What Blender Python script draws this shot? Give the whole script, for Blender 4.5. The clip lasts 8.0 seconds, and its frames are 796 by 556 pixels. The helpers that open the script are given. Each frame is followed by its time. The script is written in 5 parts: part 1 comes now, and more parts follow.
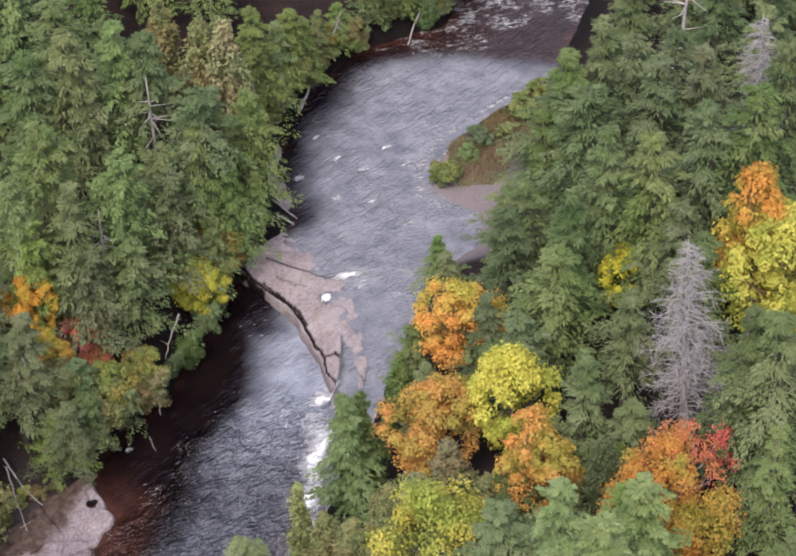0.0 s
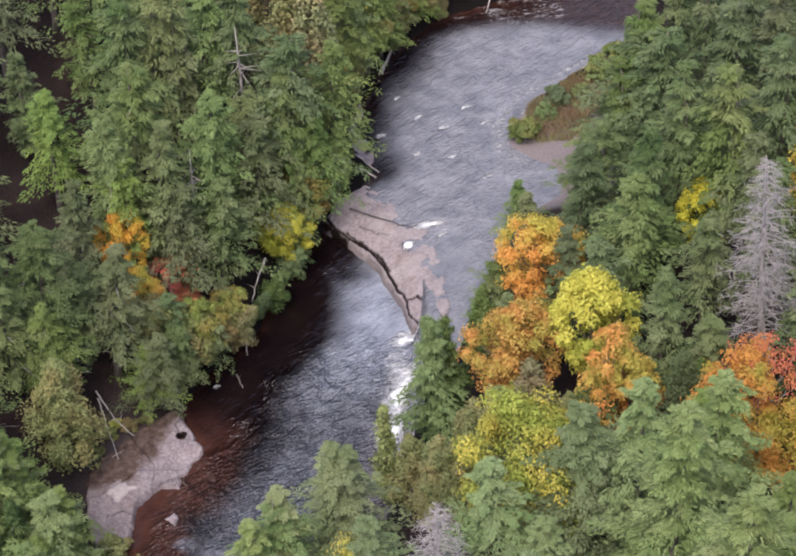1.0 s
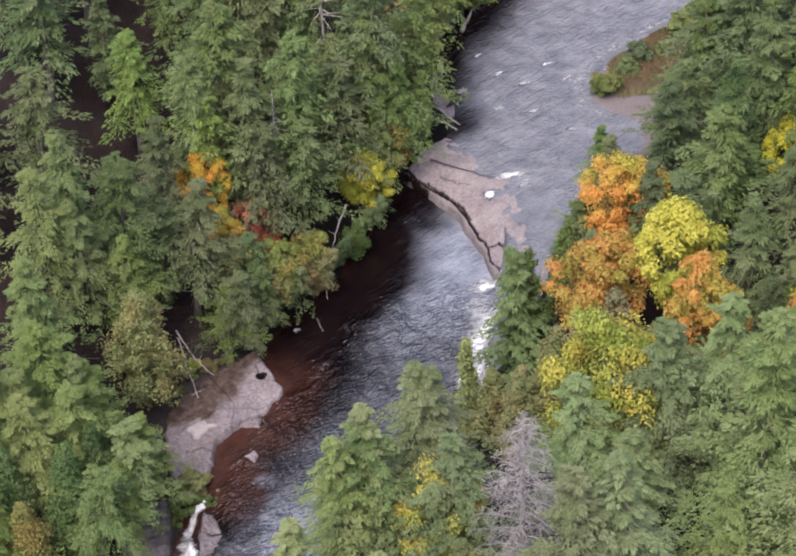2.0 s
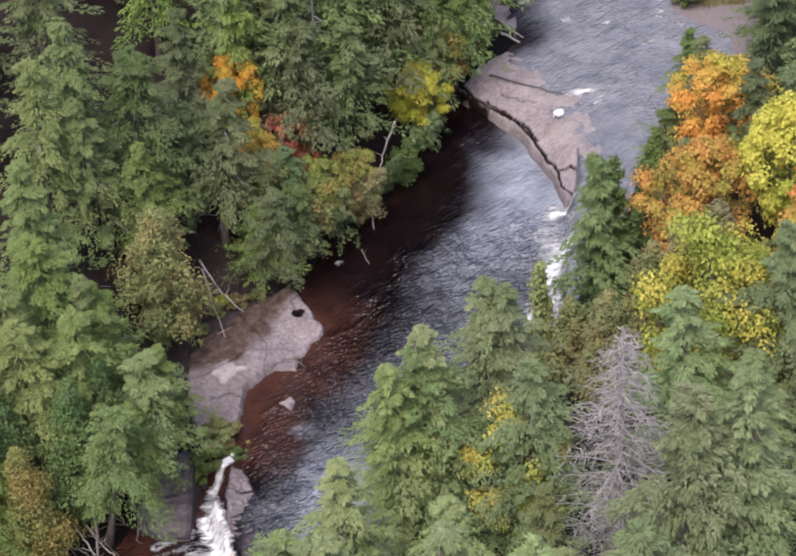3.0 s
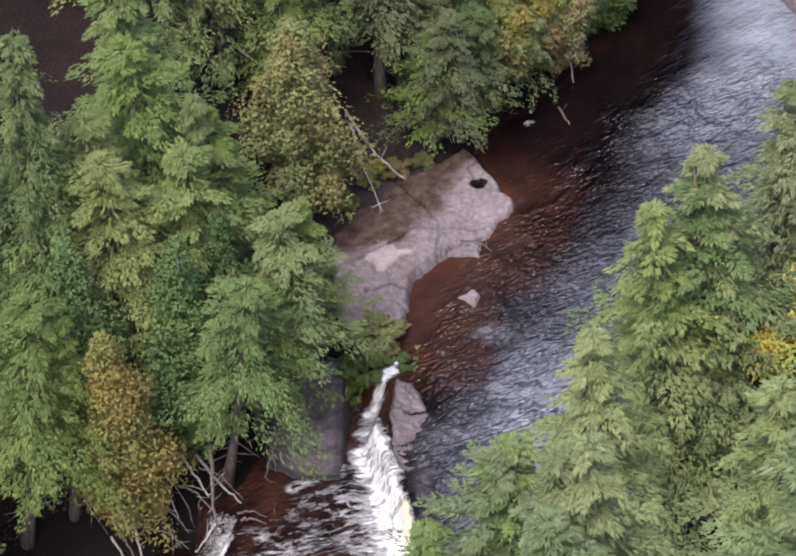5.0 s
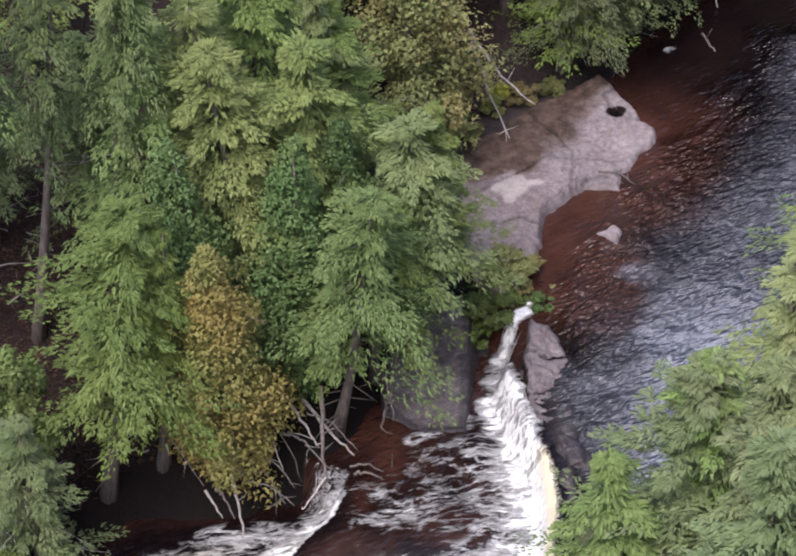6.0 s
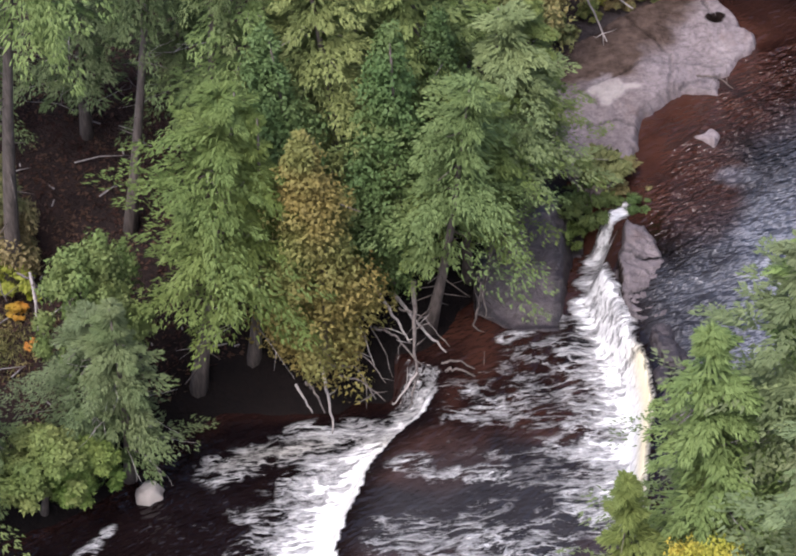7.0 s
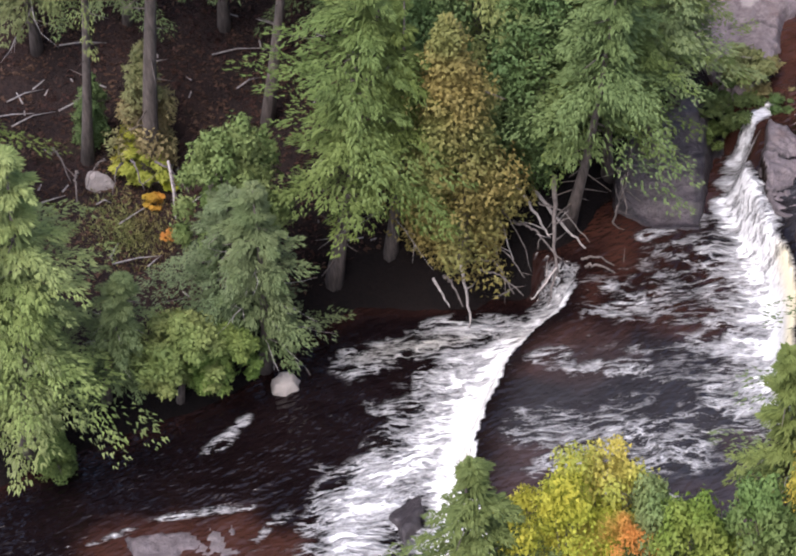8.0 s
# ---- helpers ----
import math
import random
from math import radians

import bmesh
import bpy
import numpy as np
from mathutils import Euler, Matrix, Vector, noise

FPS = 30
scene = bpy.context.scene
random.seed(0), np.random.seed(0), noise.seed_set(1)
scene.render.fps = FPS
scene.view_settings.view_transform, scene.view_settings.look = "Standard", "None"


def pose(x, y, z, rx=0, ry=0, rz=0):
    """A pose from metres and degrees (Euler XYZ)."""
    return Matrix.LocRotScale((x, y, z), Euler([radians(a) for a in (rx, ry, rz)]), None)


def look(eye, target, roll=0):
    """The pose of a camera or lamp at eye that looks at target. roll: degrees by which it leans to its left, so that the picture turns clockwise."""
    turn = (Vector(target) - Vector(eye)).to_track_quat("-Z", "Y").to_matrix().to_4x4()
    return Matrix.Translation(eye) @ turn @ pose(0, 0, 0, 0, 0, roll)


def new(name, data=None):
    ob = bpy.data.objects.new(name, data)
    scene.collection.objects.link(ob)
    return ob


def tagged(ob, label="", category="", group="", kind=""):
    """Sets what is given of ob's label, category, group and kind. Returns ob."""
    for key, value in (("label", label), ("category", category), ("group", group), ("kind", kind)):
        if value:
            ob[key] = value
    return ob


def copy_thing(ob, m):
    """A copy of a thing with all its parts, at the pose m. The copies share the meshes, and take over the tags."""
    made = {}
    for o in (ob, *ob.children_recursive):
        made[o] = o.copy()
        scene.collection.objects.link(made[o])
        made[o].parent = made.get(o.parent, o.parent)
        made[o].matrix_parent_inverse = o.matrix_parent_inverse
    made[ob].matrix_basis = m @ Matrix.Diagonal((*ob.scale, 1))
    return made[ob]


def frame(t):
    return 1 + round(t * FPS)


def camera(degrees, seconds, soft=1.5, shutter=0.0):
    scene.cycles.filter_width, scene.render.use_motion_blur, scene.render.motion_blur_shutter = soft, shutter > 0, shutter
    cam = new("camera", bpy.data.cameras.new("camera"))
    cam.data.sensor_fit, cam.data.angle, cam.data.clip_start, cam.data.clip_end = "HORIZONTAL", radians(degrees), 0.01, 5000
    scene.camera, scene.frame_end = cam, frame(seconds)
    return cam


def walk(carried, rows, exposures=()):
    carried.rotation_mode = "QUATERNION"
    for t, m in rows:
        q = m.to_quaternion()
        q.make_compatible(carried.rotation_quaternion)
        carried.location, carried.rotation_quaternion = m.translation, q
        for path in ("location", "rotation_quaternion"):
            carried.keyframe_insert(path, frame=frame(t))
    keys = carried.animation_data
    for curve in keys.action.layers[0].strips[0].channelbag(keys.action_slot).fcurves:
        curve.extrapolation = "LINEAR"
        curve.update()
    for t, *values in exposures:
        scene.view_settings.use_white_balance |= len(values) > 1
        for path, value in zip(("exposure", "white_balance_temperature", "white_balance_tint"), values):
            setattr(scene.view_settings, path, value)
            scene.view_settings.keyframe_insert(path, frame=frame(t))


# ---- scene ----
cam = camera(20.0, 8.0, soft=2.1)
PATH = [
    (0, (12.862, -72.087, 84.056), (12.915, -70.648, 82.668), -2.8),
    (0.5, (12.062, -75.534, 82.336), (12.09, -74.067, 80.977), -3.4),
    (1, (11.123, -78.866, 80.944), (11.129, -77.377, 79.61), -4.0),
    (1.5, (10.31, -82.245, 79.644), (10.291, -80.734, 78.333), -4.6),
    (1.7, (10.216, -83.008, 78.64), (10.183, -81.49, 77.339), -4.8),
    (2.8, (8.015, -74.963, 65.506), (7.954, -73.426, 64.227), -5.1),
    (3, (7.501, -73.076, 62.898), (7.438, -71.536, 61.622), -5.2),
    (3.5, (6.025, -68.087, 56.682), (5.953, -66.542, 55.414), -5.4),
    (4, (4.538, -63.951, 51.557), (4.456, -62.401, 50.295), -5.5),
    (4.5, (3.056, -60.354, 47.103), (2.957, -58.802, 45.845), -5.8),
    (4.7, (2.555, -59.048, 45.57), (2.446, -57.497, 44.313), -6.0),
    (5.8, (-1.235, -53.202, 37.232), (-1.372, -51.631, 36.002), -5.3),
    (6, (-1.574, -52.742, 36.4), (-1.72, -51.172, 35.169), -5.4),
    (6.5, (-1.751, -52.943, 35.649), (-1.931, -51.387, 34.405), -5.7),
    (7, (-1.988, -53.323, 34.805), (-2.206, -51.778, 33.554), -6.2),
    (7.5, (-2.597, -53.699, 33.988), (-2.851, -52.165, 32.729), -6.6),
    (8, (-3.345, -54.145, 33.25), (-3.638, -52.626, 31.983), -7.1),
]
walk(cam, [(t, look(eye, target, roll)) for t, eye, target, roll in PATH], [(0, 0.0, 6200, 15), (8, 0.0, 6050, 17)])

# ---------------------------------------------------------------- light
world = bpy.data.worlds.new("sky")
scene.world = world
world.use_nodes = True
wn = world.node_tree.nodes
sky = wn.new("ShaderNodeTexSky")
sky.sky_type, sky.sun_disc = "NISHITA", False
sky.sun_elevation, sky.sun_rotation = radians(58), radians(200)
sky.air_density, sky.dust_density, sky.ozone_density = 1.0, 6.0, 1.0
wn["Background"].inputs["Strength"].default_value = 0.41
world.node_tree.links.new(sky.outputs["Color"], wn["Background"].inputs["Color"])
sun = new("sun", bpy.data.lights.new("sun", "SUN"))
sun.data.energy, sun.data.angle, sun.data.color = 1.57, radians(16), (0.95, 0.955, 1.0)
sun.matrix_world = look((0, 0, 60), (0 + 10, 0 + 28, 0))


# ---------------------------------------------------------------- materials
def shader(name):
    m = bpy.data.materials.new(name)
    m.use_nodes = True
    t = m.node_tree
    return m, t, t.nodes["Principled BSDF"]


def node(t, kind, **values):
    n = t.nodes.new(kind)
    for key, v in values.items():
        key = key.replace("_", " ")
        for s in n.inputs:
            if s.name == key:
                s.default_value = v
                break
    return n


def noise_node(t, scale, detail=4.0, vector=None, rough=0.6):
    n = node(t, "ShaderNodeTexNoise", Scale=scale, Detail=detail, Roughness=rough)
    t.links.new(vector or where(t), n.inputs["Vector"])
    return n.outputs["Fac"]


def where(t, stretch=None, turn=0.0):
    c = t.nodes.new("ShaderNodeNewGeometry").outputs["Position"]
    if stretch:
        mp = t.nodes.new("ShaderNodeMapping")
        mp.vector_type = "TEXTURE"
        mp.inputs["Scale"].default_value = [1 / v for v in stretch]
        mp.inputs["Rotation"].default_value = (0, 0, turn)
        t.links.new(c, mp.inputs["Vector"])
        c = mp.outputs["Vector"]
    return c


def ramp(t, fac, stops):
    r = t.nodes.new("ShaderNodeValToRGB")
    e = r.color_ramp.elements
    while len(e) < len(stops):
        e.new(0.5)
    for el, (at, col) in zip(e, stops):
        el.position, el.color = at, (*col, 1) if len(col) == 3 else col
    t.links.new(fac, r.inputs["Fac"])
    return r.outputs["Color"]


def mix(t, fac, a, b, mode="MIX"):
    n = t.nodes.new("ShaderNodeMix")
    n.data_type, n.blend_type = "RGBA", mode
    for sock, v in ((n.inputs[0], fac), (n.inputs[6], a), (n.inputs[7], b)):
        if isinstance(v, bpy.types.NodeSocket):
            t.links.new(v, sock)
        else:
            sock.default_value = (*v, 1) if isinstance(v, tuple) else v
    return n.outputs[2]


def calc(t, op, a, b=0.0, c=0.0):
    n = t.nodes.new("ShaderNodeMath")
    n.operation = op
    for sock, v in zip(n.inputs, (a, b, c)):
        if isinstance(v, bpy.types.NodeSocket):
            t.links.new(v, sock)
        else:
            sock.default_value = v
    return n.outputs[0]


def bump(t, p, height, strength, distance):
    n = node(t, "ShaderNodeBump", Strength=strength, Distance=distance)
    t.links.new(height, n.inputs["Height"])
    t.links.new(n.outputs["Normal"], p.inputs["Normal"])


def attribute(t, name):
    n = t.nodes.new("ShaderNodeAttribute")
    n.attribute_name = name
    return n.outputs["Fac"]


def leaf_material(name, dark, light, second=None, patch=0.35, thin=0.17, vary=0.035):
    """Foliage: each leaf or spray varies between dark and light, patches of the crown turn to the second colour."""
    m, t, p = shader(name)
    isle = t.nodes.new("ShaderNodeNewGeometry").outputs["Random Per Island"]
    tree = t.nodes.new("ShaderNodeObjectInfo").outputs["Random"]
    tone = calc(t, "ADD", calc(t, "MULTIPLY", isle, 0.28), calc(t, "MULTIPLY_ADD", noise_node(t, 0.9, 2.0), 1.5, -0.39))
    col = mix(t, tone, dark, light)
    if second:
        spot = ramp(t, noise_node(t, patch, 2.0), [(0.42, (0, 0, 0)), (0.62, (1, 1, 1))])
        col = mix(t, calc(t, "MULTIPLY", spot, 0.85), col, mix(t, isle, tuple(0.75 * c for c in second), second))
    hue = t.nodes.new("ShaderNodeHueSaturation")
    t.links.new(calc(t, "MULTIPLY_ADD", tree, vary, 0.494 - 0.57 * vary), hue.inputs["Hue"])
    t.links.new(calc(t, "MULTIPLY_ADD", calc(t, "FRACT", calc(t, "MULTIPLY", tree, 7.3)), 0.35, 0.82), hue.inputs["Value"])
    t.links.new(calc(t, "MULTIPLY_ADD", calc(t, "FRACT", calc(t, "MULTIPLY", tree, 3.7)), 8 * vary, (1.09 if vary > 0.02 else 0.97) - 4 * vary), hue.inputs["Saturation"])
    t.links.new(col, hue.inputs["Color"])
    col = hue.outputs["Color"]
    t.links.new(col, p.inputs["Base Color"])
    p.inputs["Roughness"].default_value = 0.6
    p.inputs["Specular IOR Level"].default_value = 0.12
    see = t.nodes.new("ShaderNodeBsdfTranslucent")
    t.links.new(col, see.inputs["Color"])
    both = t.nodes.new("ShaderNodeMixShader")
    both.inputs[0].default_value = thin
    t.links.new(p.outputs[0], both.inputs[1])
    t.links.new(see.outputs[0], both.inputs[2])
    t.links.new(both.outputs[0], t.nodes["Material Output"].inputs["Surface"])
    return m


def bark_material(name, dark, light):
    m, t, p = shader(name)
    grain = noise_node(t, 1.0, 5.0, where(t, (14, 14, 2.5)))
    t.links.new(ramp(t, grain, [(0.3, dark), (0.7, light)]), p.inputs["Base Color"])
    p.inputs["Roughness"].default_value = 0.85
    bump(t, p, grain, 0.5, 0.03)
    return m


def rock_material():
    m, t, p = shader("pink sandstone")
    big, fine = noise_node(t, 0.7, 5.0), noise_node(t, 6.0, 6.0)
    layers = noise_node(t, 1.0, 6.0, where(t, (1.1, 2.6, 6.0), 0.9), 0.7)
    cream = ramp(t, noise_node(t, 0.55, 3.0), [(0.60, (0, 0, 0)), (0.68, (1, 1, 1))])
    col = ramp(t, big, [(0.3, (0.126, 0.100, 0.102)), (0.5, (0.180, 0.148, 0.150)), (0.72, (0.245, 0.208, 0.210))])
    col = mix(t, calc(t, "MULTIPLY", ramp(t, layers, [(0.48, (0, 0, 0)), (0.60, (1, 1, 1))]), 0.42), col, (0.105, 0.078, 0.073))
    col = mix(t, 0.42, col, ramp(t, fine, [(0.34, (0.095, 0.080, 0.083)), (0.66, (0.325, 0.283, 0.29))]))
    hair = calc(t, "ABSOLUTE", calc(t, "ADD", noise_node(t, 1.6, 4.0, where(t, (1.0, 1.6, 1.0), 0.5)), -0.5))
    col = mix(t, calc(t, "MULTIPLY", ramp(t, hair, [(0.004, (1, 1, 1)), (0.016, (0, 0, 0))]), 0.5), col, (0.07, 0.055, 0.052))
    rust = ramp(t, noise_node(t, 0.8, 4.0, where(t, (1, 1, 0.4), 0.3)), [(0.58, (0, 0, 0)), (0.70, (1, 1, 1))])
    col = mix(t, calc(t, "MULTIPLY", rust, 0.35), col, (0.14, 0.075, 0.05))
    # this layer and the wet one also carry shade painted into cracks and pits
    soil_shade = attribute(t, "soil_shade")
    cream = calc(t, "MAXIMUM", calc(t, "MULTIPLY", cream, 0.12), calc(t, "MULTIPLY", soil_shade, -1.0))
    col = mix(t, cream, col, (0.40, 0.37, 0.33))
    col = mix(t, soil_shade, col, mix(t, ramp(t, noise_node(t, 3.0, 6.0), [(0.35, (0, 0, 0)), (0.65, (1, 1, 1))]), (0.042, 0.030, 0.024), (0.105, 0.076, 0.062)))
    t.links.new(calc(t, "MULTIPLY_ADD", calc(t, "MAXIMUM", soil_shade, 0.0), -0.48, 0.5), p.inputs["Specular IOR Level"])
    wet = ramp(t, attribute(t, "wet"), [(0.0, (0, 0, 0)), (1.0, (1, 1, 1))])
    col = mix(t, wet, col, mix(t, 1.0, col, (0.14, 0.135, 0.145), "MULTIPLY"))
    t.links.new(col, p.inputs["Base Color"])
    t.links.new(calc(t, "MULTIPLY_ADD", wet, -0.4, 0.82), p.inputs["Roughness"])
    bump(t, p, calc(t, "ADD", calc(t, "MULTIPLY", layers, 0.6), calc(t, "ADD", calc(t, "MULTIPLY", fine, 0.4), calc(t, "MULTIPLY", noise_node(t, 22.0, 3.0), 0.12))), 0.9, 0.14)
    return m


def floor_material():
    m, t, p = shader("forest floor")
    p.inputs["Specular IOR Level"].default_value = 0.2
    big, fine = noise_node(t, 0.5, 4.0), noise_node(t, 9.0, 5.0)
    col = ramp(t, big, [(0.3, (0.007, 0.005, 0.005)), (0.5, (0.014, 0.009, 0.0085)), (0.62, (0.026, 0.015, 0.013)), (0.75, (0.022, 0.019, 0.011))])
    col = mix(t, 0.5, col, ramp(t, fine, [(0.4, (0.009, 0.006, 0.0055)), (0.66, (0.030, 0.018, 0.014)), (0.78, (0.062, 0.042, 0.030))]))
    # bank edge: shade under the overhanging trees painted in, together with wet ground
    col = mix(t, attribute(t, "damp_shade"), col, mix(t, 1.0, col, (0.2, 0.19, 0.19), "MULTIPLY"))
    stone = mix(t, fine, (0.085, 0.072, 0.072), (0.20, 0.172, 0.17))
    col = mix(t, attribute(t, "stony"), col, stone)
    t.links.new(col, p.inputs["Base Color"])
    p.inputs["Roughness"].default_value = 0.95
    bump(t, p, fine, 0.8, 0.1)
    return m


def water_material():
    """Peat-stained water: red-brown where shallow, near black where deep, pale where aerated, where thin sheets of it
    cover rock and where sky reflection is painted in, white in the falls.
    """
    m, t, p = shader("peat-brown river water")
    clear = mix(t, attribute(t, "shallow"), (0.0055, 0.0032, 0.0035), (0.042, 0.0175, 0.0118))
    patch = noise_node(t, 0.8, 3.0)
    clear = mix(t, calc(t, "MULTIPLY", ramp(t, patch, [(0.4, (0, 0, 0)), (0.6, (1, 1, 1))]), 0.55), clear, mix(t, 1.0, clear, (0.5, 0.5, 0.6), "MULTIPLY"))
    mottle = ramp(t, noise_node(t, 0.75, 5.0), [(0.32, (0, 0, 0)), (0.68, (1, 1, 1))])
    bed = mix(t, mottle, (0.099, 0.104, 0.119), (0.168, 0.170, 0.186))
    # the pool's sky reflection is mixed into this base colour
    sky_air = mix(t, mottle, (0.145, 0.158, 0.190), (0.250, 0.270, 0.312))
    col = mix(t, attribute(t, "sky_milk"), clear, mix(t, attribute(t, "cool"), bed, sky_air))
    bent = node(t, "ShaderNodeTexNoise", Scale=0.45, Detail=2.0)
    t.links.new(where(t), bent.inputs["Vector"])
    flow = mix(t, 1.0, where(t), bent.outputs["Color"], "ADD")
    lay = t.nodes.new("ShaderNodeMapping")
    lay.vector_type = "TEXTURE"
    lay.inputs["Scale"].default_value, lay.inputs["Rotation"].default_value = (1.0, 0.36, 0.6), (0, 0, 0.16)
    t.links.new(flow, lay.inputs["Vector"])
    streak = noise_node(t, 1.0, 6.0, lay.outputs["Vector"], 0.68)
    fine = noise_node(t, 3.6, 5.0, lay.outputs["Vector"], 0.7)
    lump = calc(t, "ADD", calc(t, "MULTIPLY", streak, 0.66), calc(t, "MULTIPLY", fine, 0.34))
    foam = calc(t, "ADD", attribute(t, "foam"), calc(t, "MULTIPLY_ADD", lump, 3.6, -1.8))
    foam = ramp(t, foam, [(0.34, (0, 0, 0)), (0.62, (0.5, 0.5, 0.5)), (1.0, (1, 1, 1))])
    foam = calc(t, "MULTIPLY", foam, ramp(t, attribute(t, "foam"), [(0.02, (0, 0, 0)), (0.14, (1, 1, 1))]))
    thread = calc(t, "ABSOLUTE", calc(t, "MULTIPLY_ADD", noise_node(t, 0.85, 5.0, lay.outputs["Vector"], 0.62), 2.0, -1.0))
    thread = ramp(t, thread, [(0.015, (1, 1, 1)), (0.10, (0, 0, 0))])
    some = ramp(t, calc(t, "ADD", attribute(t, "foam"), calc(t, "MULTIPLY_ADD", noise_node(t, 0.6, 3.0), 1.2, -0.6)), [(0.12, (0, 0, 0)), (0.4, (1, 1, 1))])
    some = calc(t, "MULTIPLY", some, ramp(t, attribute(t, "foam"), [(0.03, (0, 0, 0)), (0.16, (1, 1, 1))]))
    foam = calc(t, "MAXIMUM", foam, calc(t, "MULTIPLY", calc(t, "MULTIPLY", thread, some), 0.8))
    white = mix(t, ramp(t, fine, [(0.34, (0, 0, 0)), (0.72, (1, 1, 1))]), (0.36, 0.365, 0.37), (0.74, 0.745, 0.74))
    white = mix(t, attribute(t, "amber"), white, (0.58, 0.52, 0.33))
    col = mix(t, foam, col, white)
    t.links.new(col, p.inputs["Base Color"])
    t.links.new(calc(t, "MULTIPLY_ADD", foam, 0.55, 0.12), p.inputs["Roughness"])
    p.inputs["IOR"].default_value = 1.33
    gust = ramp(t, noise_node(t, 0.35, 2.0), [(0.35, (0.55, 0.55, 0.55)), (0.65, (1, 1, 1))])
    wave = calc(t, "ADD", noise_node(t, 1.0, 2.0, where(t, (1.1, 2.6, 1.0), 0.85)), calc(t, "MULTIPLY", noise_node(t, 1.0, 1.5, where(t, (3.2, 6.5, 1.0), 0.45)), 0.42))
    wave = calc(t, "MULTIPLY", wave, calc(t, "MULTIPLY", gust, attribute(t, "chop")))
    bump(t, p, calc(t, "ADD", wave, calc(t, "MULTIPLY", foam, 0.22)), 1.0, 0.62)
    return m


def grass_material():
    return leaf_material("dry grass", (0.14, 0.14, 0.055), (0.26, 0.25, 0.11), (0.24, 0.17, 0.09), 0.6)


ROCK, FLOOR, WATER = rock_material(), floor_material(), water_material()
LEAF = {
    "hemlock": leaf_material("hemlock needles", (0.071, 0.102, 0.038), (0.131, 0.174, 0.068), (0.144, 0.184, 0.070), 0.3),
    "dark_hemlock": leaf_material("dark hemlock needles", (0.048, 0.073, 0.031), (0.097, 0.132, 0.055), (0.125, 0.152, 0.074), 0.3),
    "big_hemlock": leaf_material("pale hemlock needles", (0.086, 0.123, 0.051), (0.161, 0.210, 0.092), (0.181, 0.222, 0.109), 0.3),
    "spruce": leaf_material("spruce needles", (0.061, 0.089, 0.042), (0.116, 0.159, 0.080)),
    "cedar": leaf_material("cedar scales", (0.050, 0.082, 0.032), (0.096, 0.138, 0.057), (0.095, 0.126, 0.050), 0.5),
    "cedar_olive": leaf_material("olive cedar scales", (0.095, 0.115, 0.045), (0.180, 0.200, 0.080), (0.215, 0.180, 0.075), 0.5, vary=0.02),
    "cedar_brown": leaf_material("browned cedar scales", (0.154, 0.136, 0.035), (0.268, 0.220, 0.055), (0.145, 0.172, 0.048), 0.45, vary=0.01),
    "decid_yellow": leaf_material("yellow leaves", (0.388, 0.389, 0.038), (0.616, 0.578, 0.081), (0.342, 0.401, 0.048), 0.5, 0.4, vary=0.015),
    "decid_lime": leaf_material("yellow-green leaves", (0.144, 0.181, 0.030), (0.312, 0.356, 0.060), (0.525, 0.413, 0.070), 0.35, vary=0.015),
    "decid_orange": leaf_material("orange leaves", (0.46, 0.21, 0.035), (0.66, 0.37, 0.07), (0.36, 0.37, 0.055), 0.45, 0.4, vary=0.01),
    "decid_red": leaf_material("red leaves", (0.34, 0.075, 0.055), (0.58, 0.17, 0.12), (0.56, 0.26, 0.08), 0.5, 0.4, vary=0.01),
    "decid_olive": leaf_material("olive turning leaves", (0.07, 0.09, 0.035), (0.17, 0.19, 0.07), (0.19, 0.155, 0.065), 0.6),
    "decid_green": leaf_material("fresh green leaves", (0.061, 0.102, 0.032), (0.133, 0.194, 0.063), (0.156, 0.194, 0.070), 0.5),
    "sapling": leaf_material("light green scales", (0.12, 0.14, 0.06), (0.25, 0.27, 0.12)),
    "bush": leaf_material("bush leaves", (0.06, 0.09, 0.025), (0.155, 0.195, 0.06), (0.20, 0.19, 0.06), 0.8, vary=0.02),
}
BARK = bark_material("grey-brown bark", (0.038, 0.031, 0.027), (0.130, 0.108, 0.095))
DEAD = bark_material("bleached dead wood", (0.17, 0.155, 0.145), (0.36, 0.33, 0.31))
TWIG = bark_material("grey dead twigs", (0.115, 0.107, 0.102), (0.28, 0.26, 0.25))
ROOT = bark_material("weathered grey root", (0.042, 0.035, 0.032), (0.150, 0.130, 0.118))
SOAKED = bark_material("dark soaked wood", (0.018, 0.015, 0.014), (0.085, 0.075, 0.07))
GRASS = grass_material()
LITTER = leaf_material("brown leaf litter", (0.022, 0.013, 0.011), (0.075, 0.042, 0.030), (0.10, 0.07, 0.045), 0.9, 0.1)


